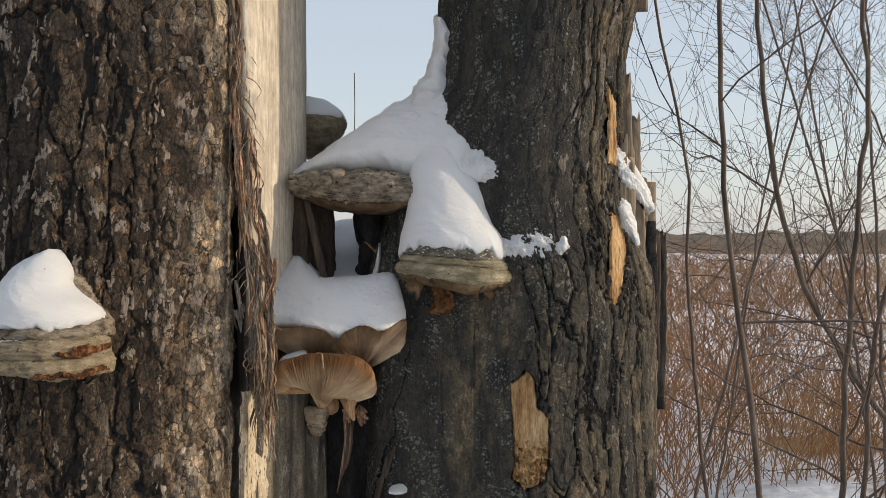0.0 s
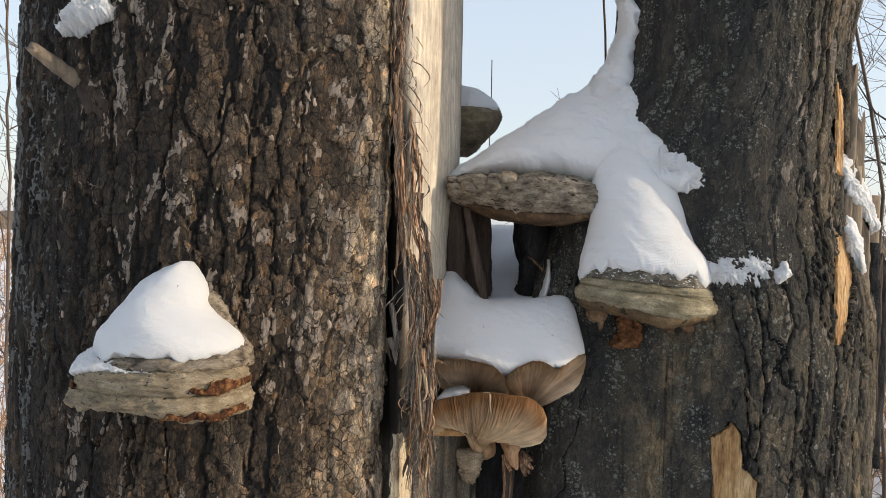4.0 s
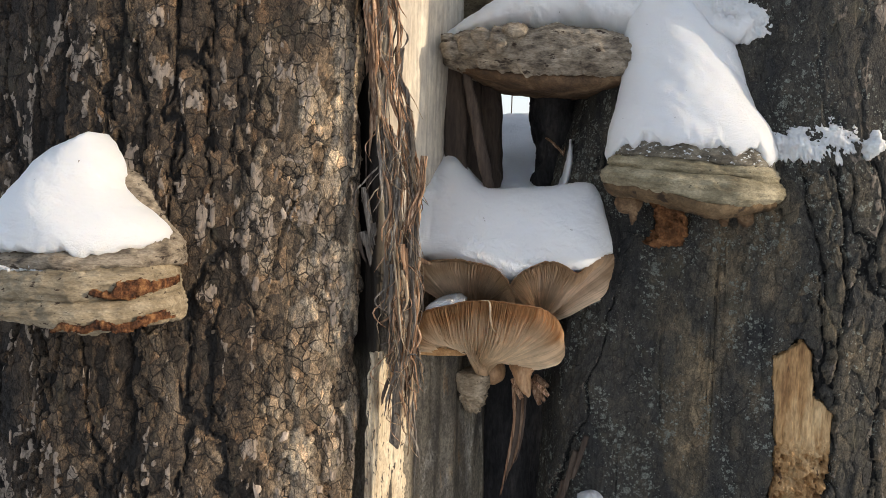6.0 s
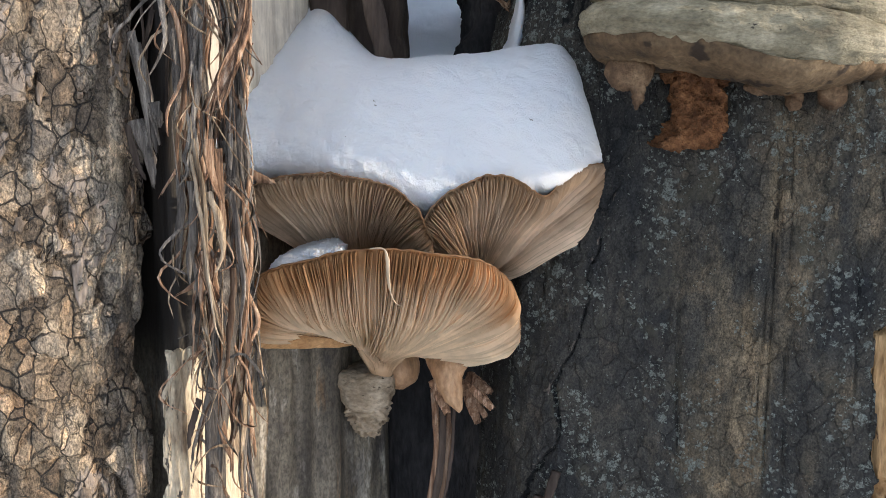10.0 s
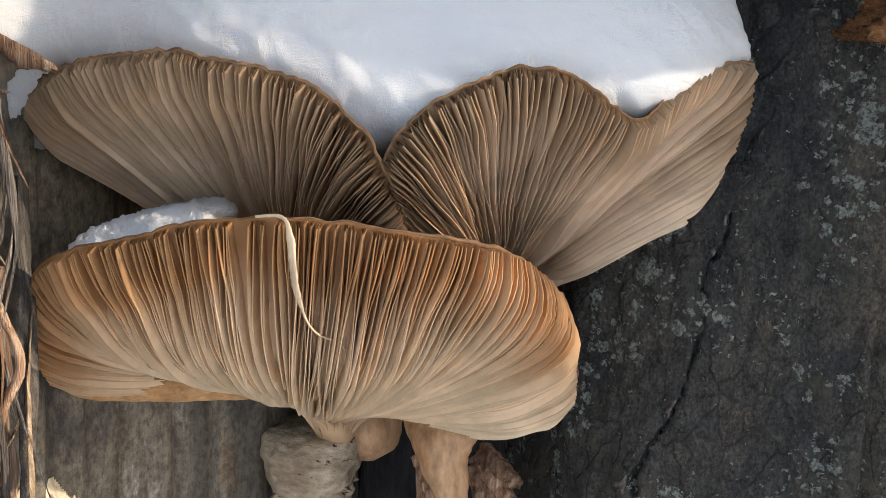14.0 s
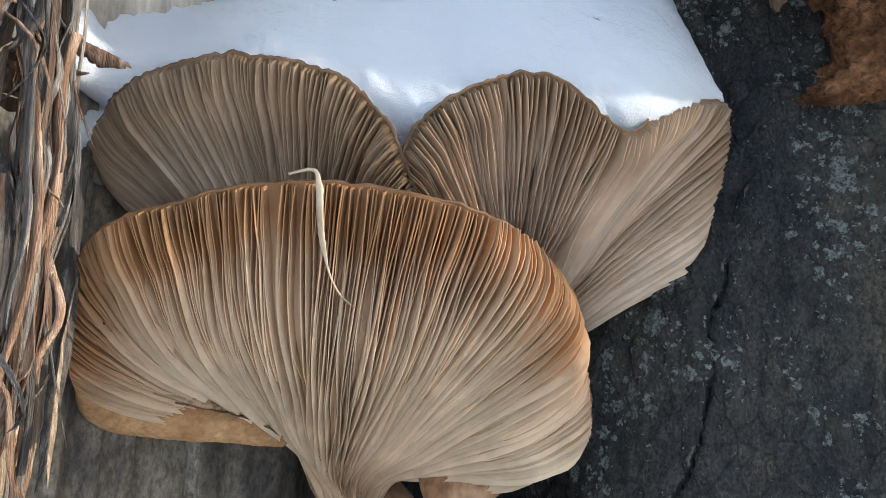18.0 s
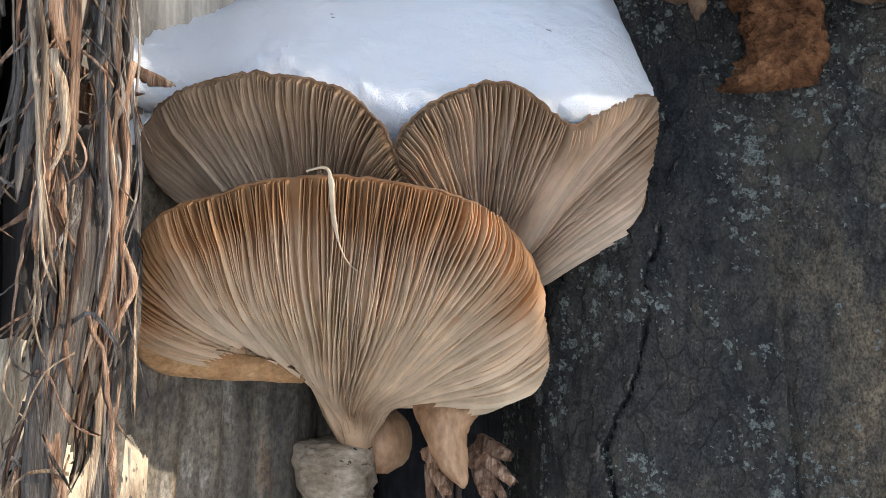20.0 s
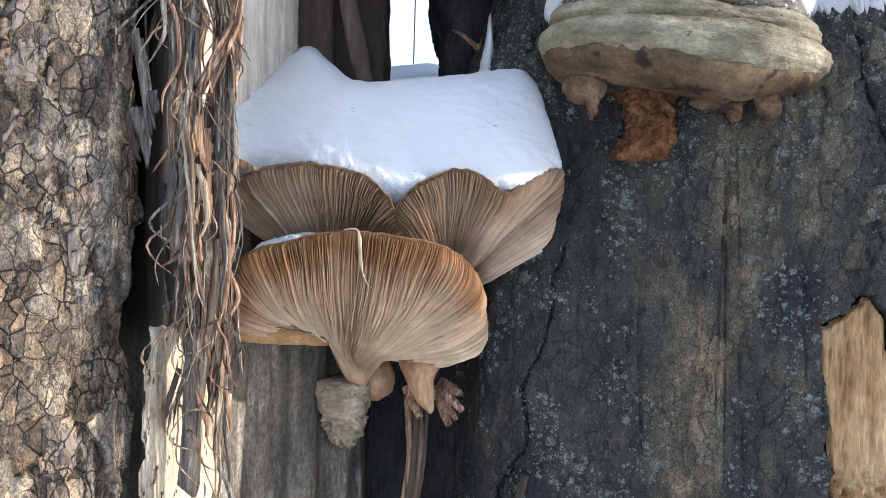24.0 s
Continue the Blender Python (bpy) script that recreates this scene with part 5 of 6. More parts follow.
def right_bracket():
    ob = thing("bracket_fungus", "greenish grey banded bracket fungus heaped with snow", "fungus", (0.012, 0.96, 1.255))
    yb = 0.99
    for k, (name, levels) in enumerate([
            ("lower_band", [(1.266, -0.044, 0.067, yb, 0.920), (1.268, -0.050, 0.073, yb, 0.914), (1.273, -0.053, 0.076, yb, 0.911), (1.279, -0.051, 0.074, yb, 0.913), (1.284, -0.044, 0.068, yb, 0.920)]),
            ("middle_band", [(1.280, -0.044, 0.068, yb, 0.921), (1.283, -0.0485, 0.0715, yb, 0.916), (1.288, -0.048, 0.071, yb, 0.917), (1.293, -0.042, 0.066, yb, 0.923)]),
            ("upper_band", [(1.289, -0.044, 0.067, yb, 0.920), (1.293, -0.046, 0.069, yb, 0.917), (1.302, -0.044, 0.067, yb, 0.919), (1.309, -0.039, 0.062, yb, 0.925), (1.314, -0.03, 0.055, yb, 0.934)])]):
        g = mound(levels, 170, 44, 2.15, rough=0.0026, freq=40, seed=240 + k, fine=0.0007, band=0.0003, pitch=0.0036)
        if k == 0:
            g[..., 2] -= 0.006 * np.exp(-((g[..., 0] - 0.020) / 0.026) ** 2) * (1 - smooth(g[..., 2], 1.266, 1.279)) * (1 - smooth(g[..., 1], 0.935, 0.96))
        g[..., 2] -= 0.085 * (g[..., 0] - 0.012) * (1 - smooth(g[..., 2], 1.29, 1.31))
        part(name, mesh_grid(name, g, CROWN if k == 2 else BRACKET_GREEN, wrap=True, caps=True), ob)
    g = mound([(1.2585, -0.020, 0.045, yb, 0.936), (1.2605, -0.040, 0.064, yb, 0.923), (1.2640, -0.048, 0.071, yb, 0.9155), (1.2690, -0.050, 0.073, yb, 0.9135)], 140, 34, 2.1, rough=0.0030, freq=60, seed=246, fine=0.0012)
    g[..., 2] -= 0.085 * (g[..., 0] - 0.012) + 0.006 * np.exp(-((g[..., 0] - 0.022) / 0.026) ** 2) * (1 - smooth(g[..., 1], 0.935, 0.96))
    part("pore_surface", mesh_grid("pore_surface", g, OCHRE, wrap=True, caps=True), ob, "ochre brown pore underside")
    for k, (c, sz) in enumerate([((-0.031, 0.952, 1.260), (0.010, 0.008, 0.008)), ((-0.0285, 0.949, 1.2515), (0.0032, 0.003, 0.008)), ((0.051, 0.950, 1.254), (0.0055, 0.005, 0.009)), ((0.030, 0.957, 1.254), (0.013, 0.005, 0.003)), ((0.036, 0.952, 1.250), (0.003, 0.003, 0.005))]):
        part("hanging_lobe", mesh_grid("hanging_lobe", blob(c, sz, 600 + k, 0.0022, 110, 44, 24), PORES, wrap=True, caps=True), ob)
    g = mound([(1.2285, -0.017, 0.010, 0.985, 0.962), (1.232, -0.014, 0.0115, 0.985, 0.958), (1.240, -0.009, 0.012, 0.985, 0.956), (1.250, -0.010, 0.009, 0.985, 0.956), (1.262, -0.014, 0.012, 0.985, 0.954)], 90, 50, 3.0, rough=0.0045, freq=190, seed=610, fine=0.0020)
    part("dead_remnant", mesh_grid("dead_remnant", g, CRUMB, wrap=True, caps=True), ob, "crumbly rust-brown remnant of an older fungus")
    return ob


right_bracket()
snow("snow_mound", ragged(mound([(1.299, -0.036, 0.056, 1.0, 0.930), (1.303, -0.048, 0.070, 1.0, 0.917), (1.309, -0.048, 0.069, 1.0, 0.914), (1.318, -0.046, 0.062, 1.0, 0.917), (1.332, -0.043, 0.055, 1.0, 0.923), (1.353, -0.040, 0.048, 1.0, 0.934), (1.375, -0.039, 0.045, 1.0, 0.944), (1.395, -0.036, 0.043, 1.0, 0.955), (1.412, -0.032, 0.040, 1.0, 0.967), (1.432, -0.028, 0.033, 1.0, 0.984), (1.445, -0.018, 0.024, 1.0, 0.994)], 240, 210, 2.1, rough=0.0024, freq=34, seed=250, fine=0.0003), 1.303, 0.012, 252, lambda x: 0.013 * smooth(x, 0.046, 0.064) + 0.008 * smooth(-x, 0.036, 0.046)),
     "steep cone of snow on the banded bracket")
snow("snow_patch", ridge([(0.022, 1.384, 1.418, 0.950, 0.98), (0.034, 1.382, 1.412, 0.948, 0.98), (0.043, 1.376, 1.409, 0.947, 0.97), (0.052, 1.372, 1.404, 0.946, 0.97), (0.060, 1.370, 1.398, 0.945, 0.97), (0.066, 1.368, 1.393, 0.944, 0.97), (0.070, 1.374, 1.385, 0.946, 0.97)], 130, 120, 1.8, 0.006, rough=0.0065, freq=90, seed=254, fine=0.0020), "crumbly patch of snow on rough bark")

shelf = thing("bracket_fungus", "wide flat old bracket fungus bridging the cleft", "fungus", (-0.09, 1.0, 1.345))
g = ridge([(-0.177, 1.366, 1.382, 1.0, 1.05), (-0.169, 1.361, 1.386, 0.984, 1.08), (-0.145, 1.354, 1.390, 0.968, 1.09), (-0.105, 1.348, 1.391, 0.957, 1.09), (-0.065, 1.347, 1.390, 0.952, 1.09), (-0.03, 1.352, 1.385, 0.957, 1.08), (-0.005, 1.36, 1.378, 0.975, 1.05)], 150, 150, 3.6, rough=0.005, freq=55, seed=260, fine=0.0014, band=0.0005, pitch=0.005)
part("rim", mesh_grid("rim", g, SHELF, wrap=True, caps=True), shelf)
g = ridge([(-0.165, 1.358, 1.366, 0.992, 1.07), (-0.14, 1.350, 1.362, 0.976, 1.09), (-0.105, 1.343, 1.358, 0.965, 1.09), (-0.065, 1.341, 1.356, 0.961, 1.09), (-0.035, 1.346, 1.36, 0.966, 1.07)], 90, 60, 2.6, rough=0.003, freq=50, seed=262, fine=0.0006)
part("pore_surface", mesh_grid("pore_surface", g, PORES, wrap=True, caps=True), shelf)
for k, (c, sz) in enumerate([((-0.166, 0.978, 1.372), (0.010, 0.008, 0.008)), ((-0.154, 0.970, 1.376), (0.008, 0.008, 0.009)), ((-0.143, 0.966, 1.381), (0.009, 0.008, 0.007)), ((-0.131, 0.962, 1.377), (0.008, 0.007, 0.010)), ((-0.172, 0.985, 1.381), (0.006, 0.006, 0.006)), ((-0.118, 0.959, 1.384), (0.009, 0.007, 0.005))]):
    part("knob", mesh_grid("knob", blob(c, sz, 640 + k, 0.003, 120, 44, 24), SHELF, wrap=True, caps=True), shelf)
snow("snow_slope", ridge([(-0.180, 1.376, 1.389, 1.002, 1.05), (-0.172, 1.381, 1.398, 0.987, 1.07), (-0.156, 1.384, 1.406, 0.974, 1.09), (-0.127, 1.384, 1.428, 0.961, 1.09), (-0.087, 1.382, 1.457, 0.951, 1.10, 0.045), (-0.060, 1.379, 1.476, 0.947, 1.10, 0.06), (-0.040, 1.374, 1.488, 0.943, 1.09, 0.075), (-0.022, 1.372, 1.500, 0.941, 1.09, 0.085), (-0.010, 1.372, 1.508, 0.940, 1.08, 0.085), (-0.002, 1.372, 1.504, 0.940, 1.06, 0.08), (0.010, 1.370, 1.476, 0.939, 1.04, 0.06), (0.020, 1.370, 1.450, 0.939, 1.02, 0.045), (0.031, 1.372, 1.424, 0.940, 1.0, 0.03), (0.041, 1.374, 1.404, 0.941, 0.99, 0.012), (0.048, 1.380, 1.394, 0.945, 0.98, 0.004)], 250, 240, 1.9, 0.035, rough=0.0044, freq=40, seed=270, fine=0.0008),
     "smooth slope of shaded snow on the wide bracket")
snow("snow_pillow", ridge([(-0.197, 1.226, 1.240, 0.917, 0.97, 0.01), (-0.193, 1.219, 1.254, 0.909, 1.0, 0.03), (-0.186, 1.213, 1.276, 0.905, 1.05, 0.08), (-0.1765, 1.211, 1.301, 0.903, 1.06, 0.115), (-0.168, 1.210, 1.296, 0.903, 1.06, 0.10), (-0.156, 1.210, 1.281, 0.903, 1.06, 0.075), (-0.142, 1.208, 1.269, 0.904, 1.05, 0.052), (-0.127, 1.203, 1.267, 0.906, 1.04, 0.045), (-0.113, 1.197, 1.268, 0.908, 1.04, 0.042), (-0.09, 1.206, 1.270, 0.913, 1.02, 0.042), (-0.066, 1.208, 1.2745, 0.924, 1.0, 0.042), (-0.054, 1.214, 1.270, 0.934, 0.99, 0.036), (-0.046, 1.219, 1.250, 0.944, 0.98, 0.02), (-0.041, 1.222, 1.232, 0.950, 0.97, 0.01)], 240, 230, 3.2, 0.04, rough=0.0020, freq=40, seed=280, fine=0.0005),
     "thick pillow of snow lying on the upper mushrooms")
saddle_rows = []
for y, xl, xr, zt in [(0.985, -0.165, -0.045, 1.262), (1.02, -0.165, -0.05, 1.266), (1.06, -0.165, -0.055, 1.275), (1.12, -0.17, -0.06, 1.30), (1.2, -0.19, -0.05, 1.325), (1.27, -0.21, -0.02, 1.345), (1.33, -0.22, -0.01, 1.34), (1.38, -0.2, -0.03, 1.30)]:
    a = np.linspace(0, 2 * np.pi, 28, endpoint=False)
    saddle_rows.append(np.stack([(xl + xr) / 2 + (xr - xl) / 2 * np.cos(a), np.full(28, y), (zt + 1.228) / 2 + (zt - 1.228) / 2 * np.sign(np.sin(a)) * np.abs(np.sin(a)) ** 0.7], 1))
snow("snow_saddle", loft(saddle_rows, 110, 70, rough=0.005, freq=20, seed=290), "snow filling the crotch between the two stems")
# thin clinging snow
snow("snow_patch", ridge([(0.056, 1.292, 1.308, 0.940, 0.97), (0.068, 1.288, 1.320, 0.937, 0.97), (0.082, 1.289, 1.328, 0.935, 0.97), (0.096, 1.288, 1.336, 0.933, 0.97), (0.108, 1.287, 1.334, 0.933, 0.97), (0.117, 1.291, 1.326, 0.934, 0.97), (0.124, 1.300, 1.312, 0.938, 0.97)], 150, 140, 1.8, 0.008, rough=0.0048, freq=120, seed=300, fine=0.0020), "rough patch of snow clinging to black bark")
snow("snow_patch", ridge([(0.122, 1.298, 1.303, 0.937, 0.96), (0.127, 1.292, 1.310, 0.932, 0.96), (0.133, 1.297, 1.314, 0.932, 0.96), (0.138, 1.30, 1.305, 0.938, 0.96)], 50, 30, 1.8, rough=0.003, freq=150, seed=302, fine=0.001), "small crumb of snow on black bark")
snow("snow_patch", ridge([(-0.496, 1.487, 1.494, 0.842, 0.88), (-0.486, 1.488, 1.515, 0.839, 0.88), (-0.470, 1.494, 1.520, 0.837, 0.88), (-0.456, 1.498, 1.516, 0.838, 0.88), (-0.449, 1.500, 1.508, 0.842, 0.88)], 110, 90, 1.9, rough=0.006, freq=120, seed=304, fine=0.0025), "ragged patch of snow above the branch stub")
snow("snow_patch", ridge([(0.196, 1.405, 1.420, 1.000, 1.05), (0.204, 1.392, 1.428, 0.998, 1.05), (0.214, 1.376, 1.420, 1.002, 1.06), (0.226, 1.366, 1.404, 1.010, 1.07), (0.240, 1.352, 1.386, 1.022, 1.08), (0.252, 1.346, 1.370, 1.034, 1.08), (0.260, 1.348, 1.358, 1.045, 1.08)], 130, 110, 1.9, 0.022, rough=0.007, freq=85, seed=306, fine=0.0022), "snow lodged on the splintered edge of the trunk")
snow("snow_patch", ridge([(0.204, 1.345, 1.352, 0.996, 1.03), (0.210, 1.322, 1.358, 0.992, 1.03), (0.219, 1.312, 1.352, 0.996, 1.04), (0.226, 1.300, 1.335, 1.004, 1.05), (0.232, 1.302, 1.312, 1.015, 1.05)], 110, 100, 1.9, 0.012, rough=0.007, freq=85, seed=308, fine=0.0022), "snow lodged among grey splinters")
snow("snow_patch", ridge([(0.135, 1.615, 1.625, 0.955, 0.99), (0.15, 1.612, 1.64, 0.952, 0.99), (0.17, 1.612, 1.63, 0.96, 0.99), (0.21, 1.61, 1.622, 0.985, 1.03), (0.24, 1.61, 1.62, 1.02, 1.07)], 60, 60, 2.0, rough=0.005, freq=80, seed=309, fine=0.0008), "snow on the broken bark ledge")
snow("snow_patch", ridge([(-0.203, 1.203, 1.212, 0.934, 0.96), (-0.198, 1.199, 1.219, 0.929, 0.96), (-0.191, 1.197, 1.223, 0.929, 0.96), (-0.185, 1.203, 1.222, 0.934, 0.96)], 50, 40, 2.0, rough=0.002, freq=90, seed=310, fine=0.0005), "small lump of shaded snow behind torn bast")
snow("snow_patch", ridge([(-0.1735, 1.1795, 1.1815, 0.914, 0.93), (-0.168, 1.1805, 1.1865, 0.9105, 0.94, 0.004), (-0.160, 1.1830, 1.1895, 0.9095, 0.945, 0.006), (-0.152, 1.1850, 1.1905, 0.9095, 0.945, 0.006), (-0.1450, 1.1875, 1.1895, 0.910, 0.93)], 110, 110, 3.0, rough=0.0012, freq=190, seed=312, fine=0.0005), "strip of snow on the lower mushroom's rim")
snow("snow_patch", ridge([(-0.060, 1.028, 1.032, 0.958, 0.98), (-0.054, 1.026, 1.035, 0.952, 0.98), (-0.046, 1.026, 1.036, 0.952, 0.98), (-0.040, 1.028, 1.031, 0.958, 0.98)], 40, 30, 2.0, rough=0.002, freq=120, seed=314), "small dab of snow on a bark ledge")
snow("snow_patch", mound([(1.466, -0.050, 0.016, 1.09, 1.012), (1.482, -0.042, 0.015, 1.09, 1.012), (1.497, -0.032, 0.013, 1.09, 1.015), (1.513, -0.022, 0.010, 1.09, 1.019), (1.530, -0.014, 0.010, 1.08, 1.022), (1.546, -0.011, 0.013, 1.08, 1.018), (1.562, -0.010, 0.012, 1.08, 1.020), (1.575, -0.010, -0.002, 1.08, 1.030), (1.583, -0.010, -0.006, 1.08, 1.040)], 90, 110, 2.0, rough=0.0050, freq=80, seed=316, fine=0.0016), "thin ribbon of snow along the bark edge")
snow("snow_patch", mound([(1.2687, -0.0838, -0.0728, 1.05, 0.9980), (1.2788, -0.0808, -0.0718, 1.05, 0.9980), (1.2919, -0.0777, -0.0717, 1.05, 0.9980), (1.3071, -0.0757, -0.0733, 1.05, 0.9980)], 50, 60, 2.0, rough=0.0014, freq=70, seed=318, fine=0.0004), "narrow wedge of snow beside the inner post")
for k in range(7):
    strip([(-0.0947 + 0.0015 * k, 1.037, 1.3092 - 0.001 * k), (-0.0859 + 0.001 * k, 1.030, 1.3024 - 0.0012 * k), (-0.0788, 1.026, 1.2929 + 0.0018 * k)], 0.0016, PALE_FIBRE if k % 2 else FIBRE, 1450 + k, 0.5, 0.4, "fibre", 12)
# old bracket behind the cleft
back = thing("bracket_fungus", "small dark bracket fungus behind the cleft, capped with snow", "fungus", (-0.16, 1.16, 1.43))
part("body", mesh_grid("body", mound([(1.424, -0.20, -0.165, 1.2, 1.14), (1.440, -0.20, -0.148, 1.2, 1.12), (1.455, -0.20, -0.136, 1.2, 1.11), (1.466, -0.20, -0.130, 1.2, 1.105), (1.474, -0.20, -0.132, 1.2, 1.11)], 80, 40, 2.4, rough=0.003, freq=60, seed=320, fine=0.0008, band=0.0005), BRACKET, wrap=True, caps=True), back)
snow("snow_mound", mound([(1.470, -0.20, -0.131, 1.2, 1.11), (1.476, -0.20, -0.131, 1.2, 1.108), (1.486, -0.20, -0.138, 1.2, 1.112), (1.496, -0.20, -0.152, 1.2, 1.12), (1.501, -0.20, -0.168, 1.2, 1.135)], 70, 40, 2.3, rough=0.002, freq=40, seed=322), "small dome of snow on the rear bracket")


# ---- oyster mushrooms ----
def fan(anchor, rim, n_phi, n_rho, belly, out, lip, lift):
    """Underside of a fan-shaped cap: lines from the stem's end to the rim, rising first along the stem (lift)."""
    r = spline(rim, n_phi, closed=False)
    a = np.asarray(anchor, float)
    a = a[0] + (a[1] - a[0]) * np.linspace(0, 1, n_phi)[:, None]
    out = np.asarray(out, float) / np.linalg.norm(out)
    mid = a + (r - a) * np.array((0.17, 0.36, 0.36)) + out * belly + np.asarray(lift, float)
    t = np.linspace(0, 1, n_rho)[:, None, None]
    g = (1 - t) ** 2 * a + 2 * t * (1 - t) * mid + t ** 2 * r
    return g + out * lip * smooth(t, 0.90, 1.0)


def fan_stem(rim, n_phi, n_rho, rings, turn, bulge, out, lift, reach):
    """Underside of a cap that bulges over its stem: lines up the fluted stem (rings of centre and radius), over the throat
    and out to the rim."""
    r = spline(rim, n_phi, closed=False)
    u = np.linspace(0, 1, n_phi)
    psi = np.radians(np.interp(u, [0, 0.25, 0.5, 0.75, 1], turn))
    way = np.stack([np.sin(psi), -np.cos(psi), 0 * u], 1)
    knots = [np.asarray(c) + rad * way for c, rad in rings]
    knots[-1][:, 2] += lift * np.maximum(0, -np.sin(psi))
    out = np.asarray(out, float) / np.linalg.norm(out)
    throat = knots[-1]
    knots.append(throat + (r - throat) * reach + out * np.interp(u, np.linspace(0, 1, len(bulge)), bulge)[:, None])
    knots.append(throat + (r - throat) * 0.87 + out * np.interp(u, [0, 0.2, 0.35, 0.6, 1], [0, 0, 0.004, 0.004, 0])[:, None] + np.array((0.62, -0.66, -0.42)) * (0.0060 * smooth(u, 0.55, 0.64) * (1 - smooth(u, 0.68, 0.77)))[:, None])
    k = np.stack(knots + [r])
    return np.stack([spline(k[:, i], n_rho, closed=False) for i in range(n_phi)], 1)


def gill_cap(ob, name, g, count, out, thick, tall, gill_mat, seed, label="", split=(), rolled=0.0):
    """Cap, gill bed and single gills on the underside g; split: places along the rim where gills have parted."""
    rnd = np.random.default_rng(seed)
    n_rho, n_phi = g.shape[:2]
    n = normals(g, False)
    if (n.mean((0, 1)) @ np.asarray(out)) < 0:
        n = -n
    rho = np.linspace(0, 1, n_rho)
    wave = 0.0022 * (fbm(np.linspace(0, 11, n_phi)[None, :] + 0 * rho[:, None], rho[:, None] * 2 + np.zeros((1, n_phi)), seed, 3) - 0.5)
    g = g + n * (wave * smooth(rho, 0.2, 0.8)[:, None])[..., None]
    g[-1] += n[-1] * (0.0012 * (fbm(np.linspace(0, 90, n_phi), np.zeros(n_phi), seed + 2, 3) - 0.5))[:, None] + (g[-1] - g[-2]) * (0.5 * (fbm(np.linspace(0, 120, n_phi), np.ones(n_phi), seed + 3, 2) - 0.5))[:, None]
    ends = np.linspace(0, 1, n_phi)
    ends = 0.30 + 0.70 * smooth(ends, 0.04, 0.36) * smooth(1 - ends, 0.04, 0.36)
    span = np.linalg.norm(g[-1] - g[0], axis=1)
    reach = np.clip(span / (0.86 * span.max()), 0, 1)
    th = (thick * (1 - 0.95 * smooth(rho, 0.5, 1.0)) * (0.08 + 0.92 * smooth(rho, 0.1, 0.6)))[:, None, None] * ends[None, :, None]
    th = np.maximum(th, 0.0009 * (1 - 0.7 * smooth(rho, 0.8, 1.0))[:, None, None])
    back = g - n * th
    cap = part(name, mesh_grid(name, np.concatenate([g[-1:], g[-1:] - n[-1:] * 0.0004, back[::-1]], 0), CAP_SKIN), ob, label)
    flesh = mesh_grid("gill_bed", g, gill_mat, attrs={"radial": rho[:, None] * reach[None, :]})
    part("gill_bed", flesh, ob)
    lip_r = 0.00015 * (0.8 + 0.4 * fbm(np.linspace(0, 40, n_phi), np.zeros(n_phi), seed + 4, 3)) * (0.3 + 0.7 * smooth(np.minimum(np.linspace(0, 1, n_phi), np.linspace(1, 0, n_phi)), 0.0, 0.15))
    along = np.linspace(0, 1, n_phi)
    lip_r = lip_r + rolled * smooth(along, 0.50, 0.60) * (1 - smooth(along, 0.74, 0.84))
    part("margin", mesh_grid("margin", tube(g[-1] - n[-1] * 0.0003, lip_r, 8, 1.0, (0.1, 0.3, 1.0)), CAP_SKIN, wrap=True, caps=True), ob, "thin dark brown rolled margin")
    short = []
    for k in range(count):
        f = (0.004 + 0.992 * (k + 0.5 + 0.45 * (rnd.random() - 0.5)) / count) * (n_phi - 1)
        if not 0.008 < f / (n_phi - 1) < 0.992 or any(abs(f / (n_phi - 1) - q) < 0.0032 for q in split):
            continue
        start = (0.02, 0.42, 0.14, 0.50)[k % 4] + 0.10 * rnd.random()
        m = 44 if start < 0.3 else 28
        rr = np.linspace(start, 0.997, m)
        drift = 1.6 * (rnd.random() - 0.5)
        ff = np.clip(f + drift * np.sin(rr * math.pi) + 0.3 * np.sin(rr * 11 + rnd.random() * 6), 0, n_phi - 1.001)
        pr = rr * (n_rho - 1)
        i, j = np.minimum(pr.astype(int), n_rho - 2), np.minimum(ff.astype(int), n_phi - 2)
        u, v = (pr - i)[:, None], (ff - j)[:, None]

        def at(q):
            return (q[i, j] * (1 - u) + q[i + 1, j] * u) * (1 - v) + (q[i, j + 1] * (1 - u) + q[i + 1, j + 1] * u) * v
        p, nn = at(g), at(n)
        side = at(np.gradient(g, axis=1))
        gap = np.linalg.norm(side, axis=1) * n_phi / count
        side /= np.maximum(np.linalg.norm(side, axis=1, keepdims=True), 1e-9)
        hh = tall * (0.42 + 0.58 * smooth(rr, 0.1, 0.5)) * smooth(1 - rr, -0.06, 0.08) * np.minimum(1, (rr - start) * 7) * (0.8 + 0.4 * rnd.random())
        edge = f / (n_phi - 1)
        hh = hh * (0.25 + 0.75 * smooth(min(edge, 1 - edge), 0.03, 0.20))
        if start > 0.2:
            hh = hh * 0.8
        w = np.minimum(0.00030 + 0.0001 * rnd.random(), 0.25 * gap)[:, None]
        lean = side * (0.0010 * (rnd.random() - 0.5) + 0.0004 * np.sin(rr * 14 + rnd.random() * 6))[:, None]
        base, tip = p - nn * 0.0004, p + nn * hh[:, None] + lean
        grid = np.stack([base - side * w, tip - side * w * 0.55, tip + side * w * 0.55, base + side * w], 1)
        if k % 2 and count > 300:
            short.append((grid, np.repeat(rr * reach[j], 4)))
        else:
            part("gill", mesh_grid("gill", grid, gill_mat, attrs={"radial": np.repeat(rr * reach[j], 4)}), cap)
    if not short:
        return cap
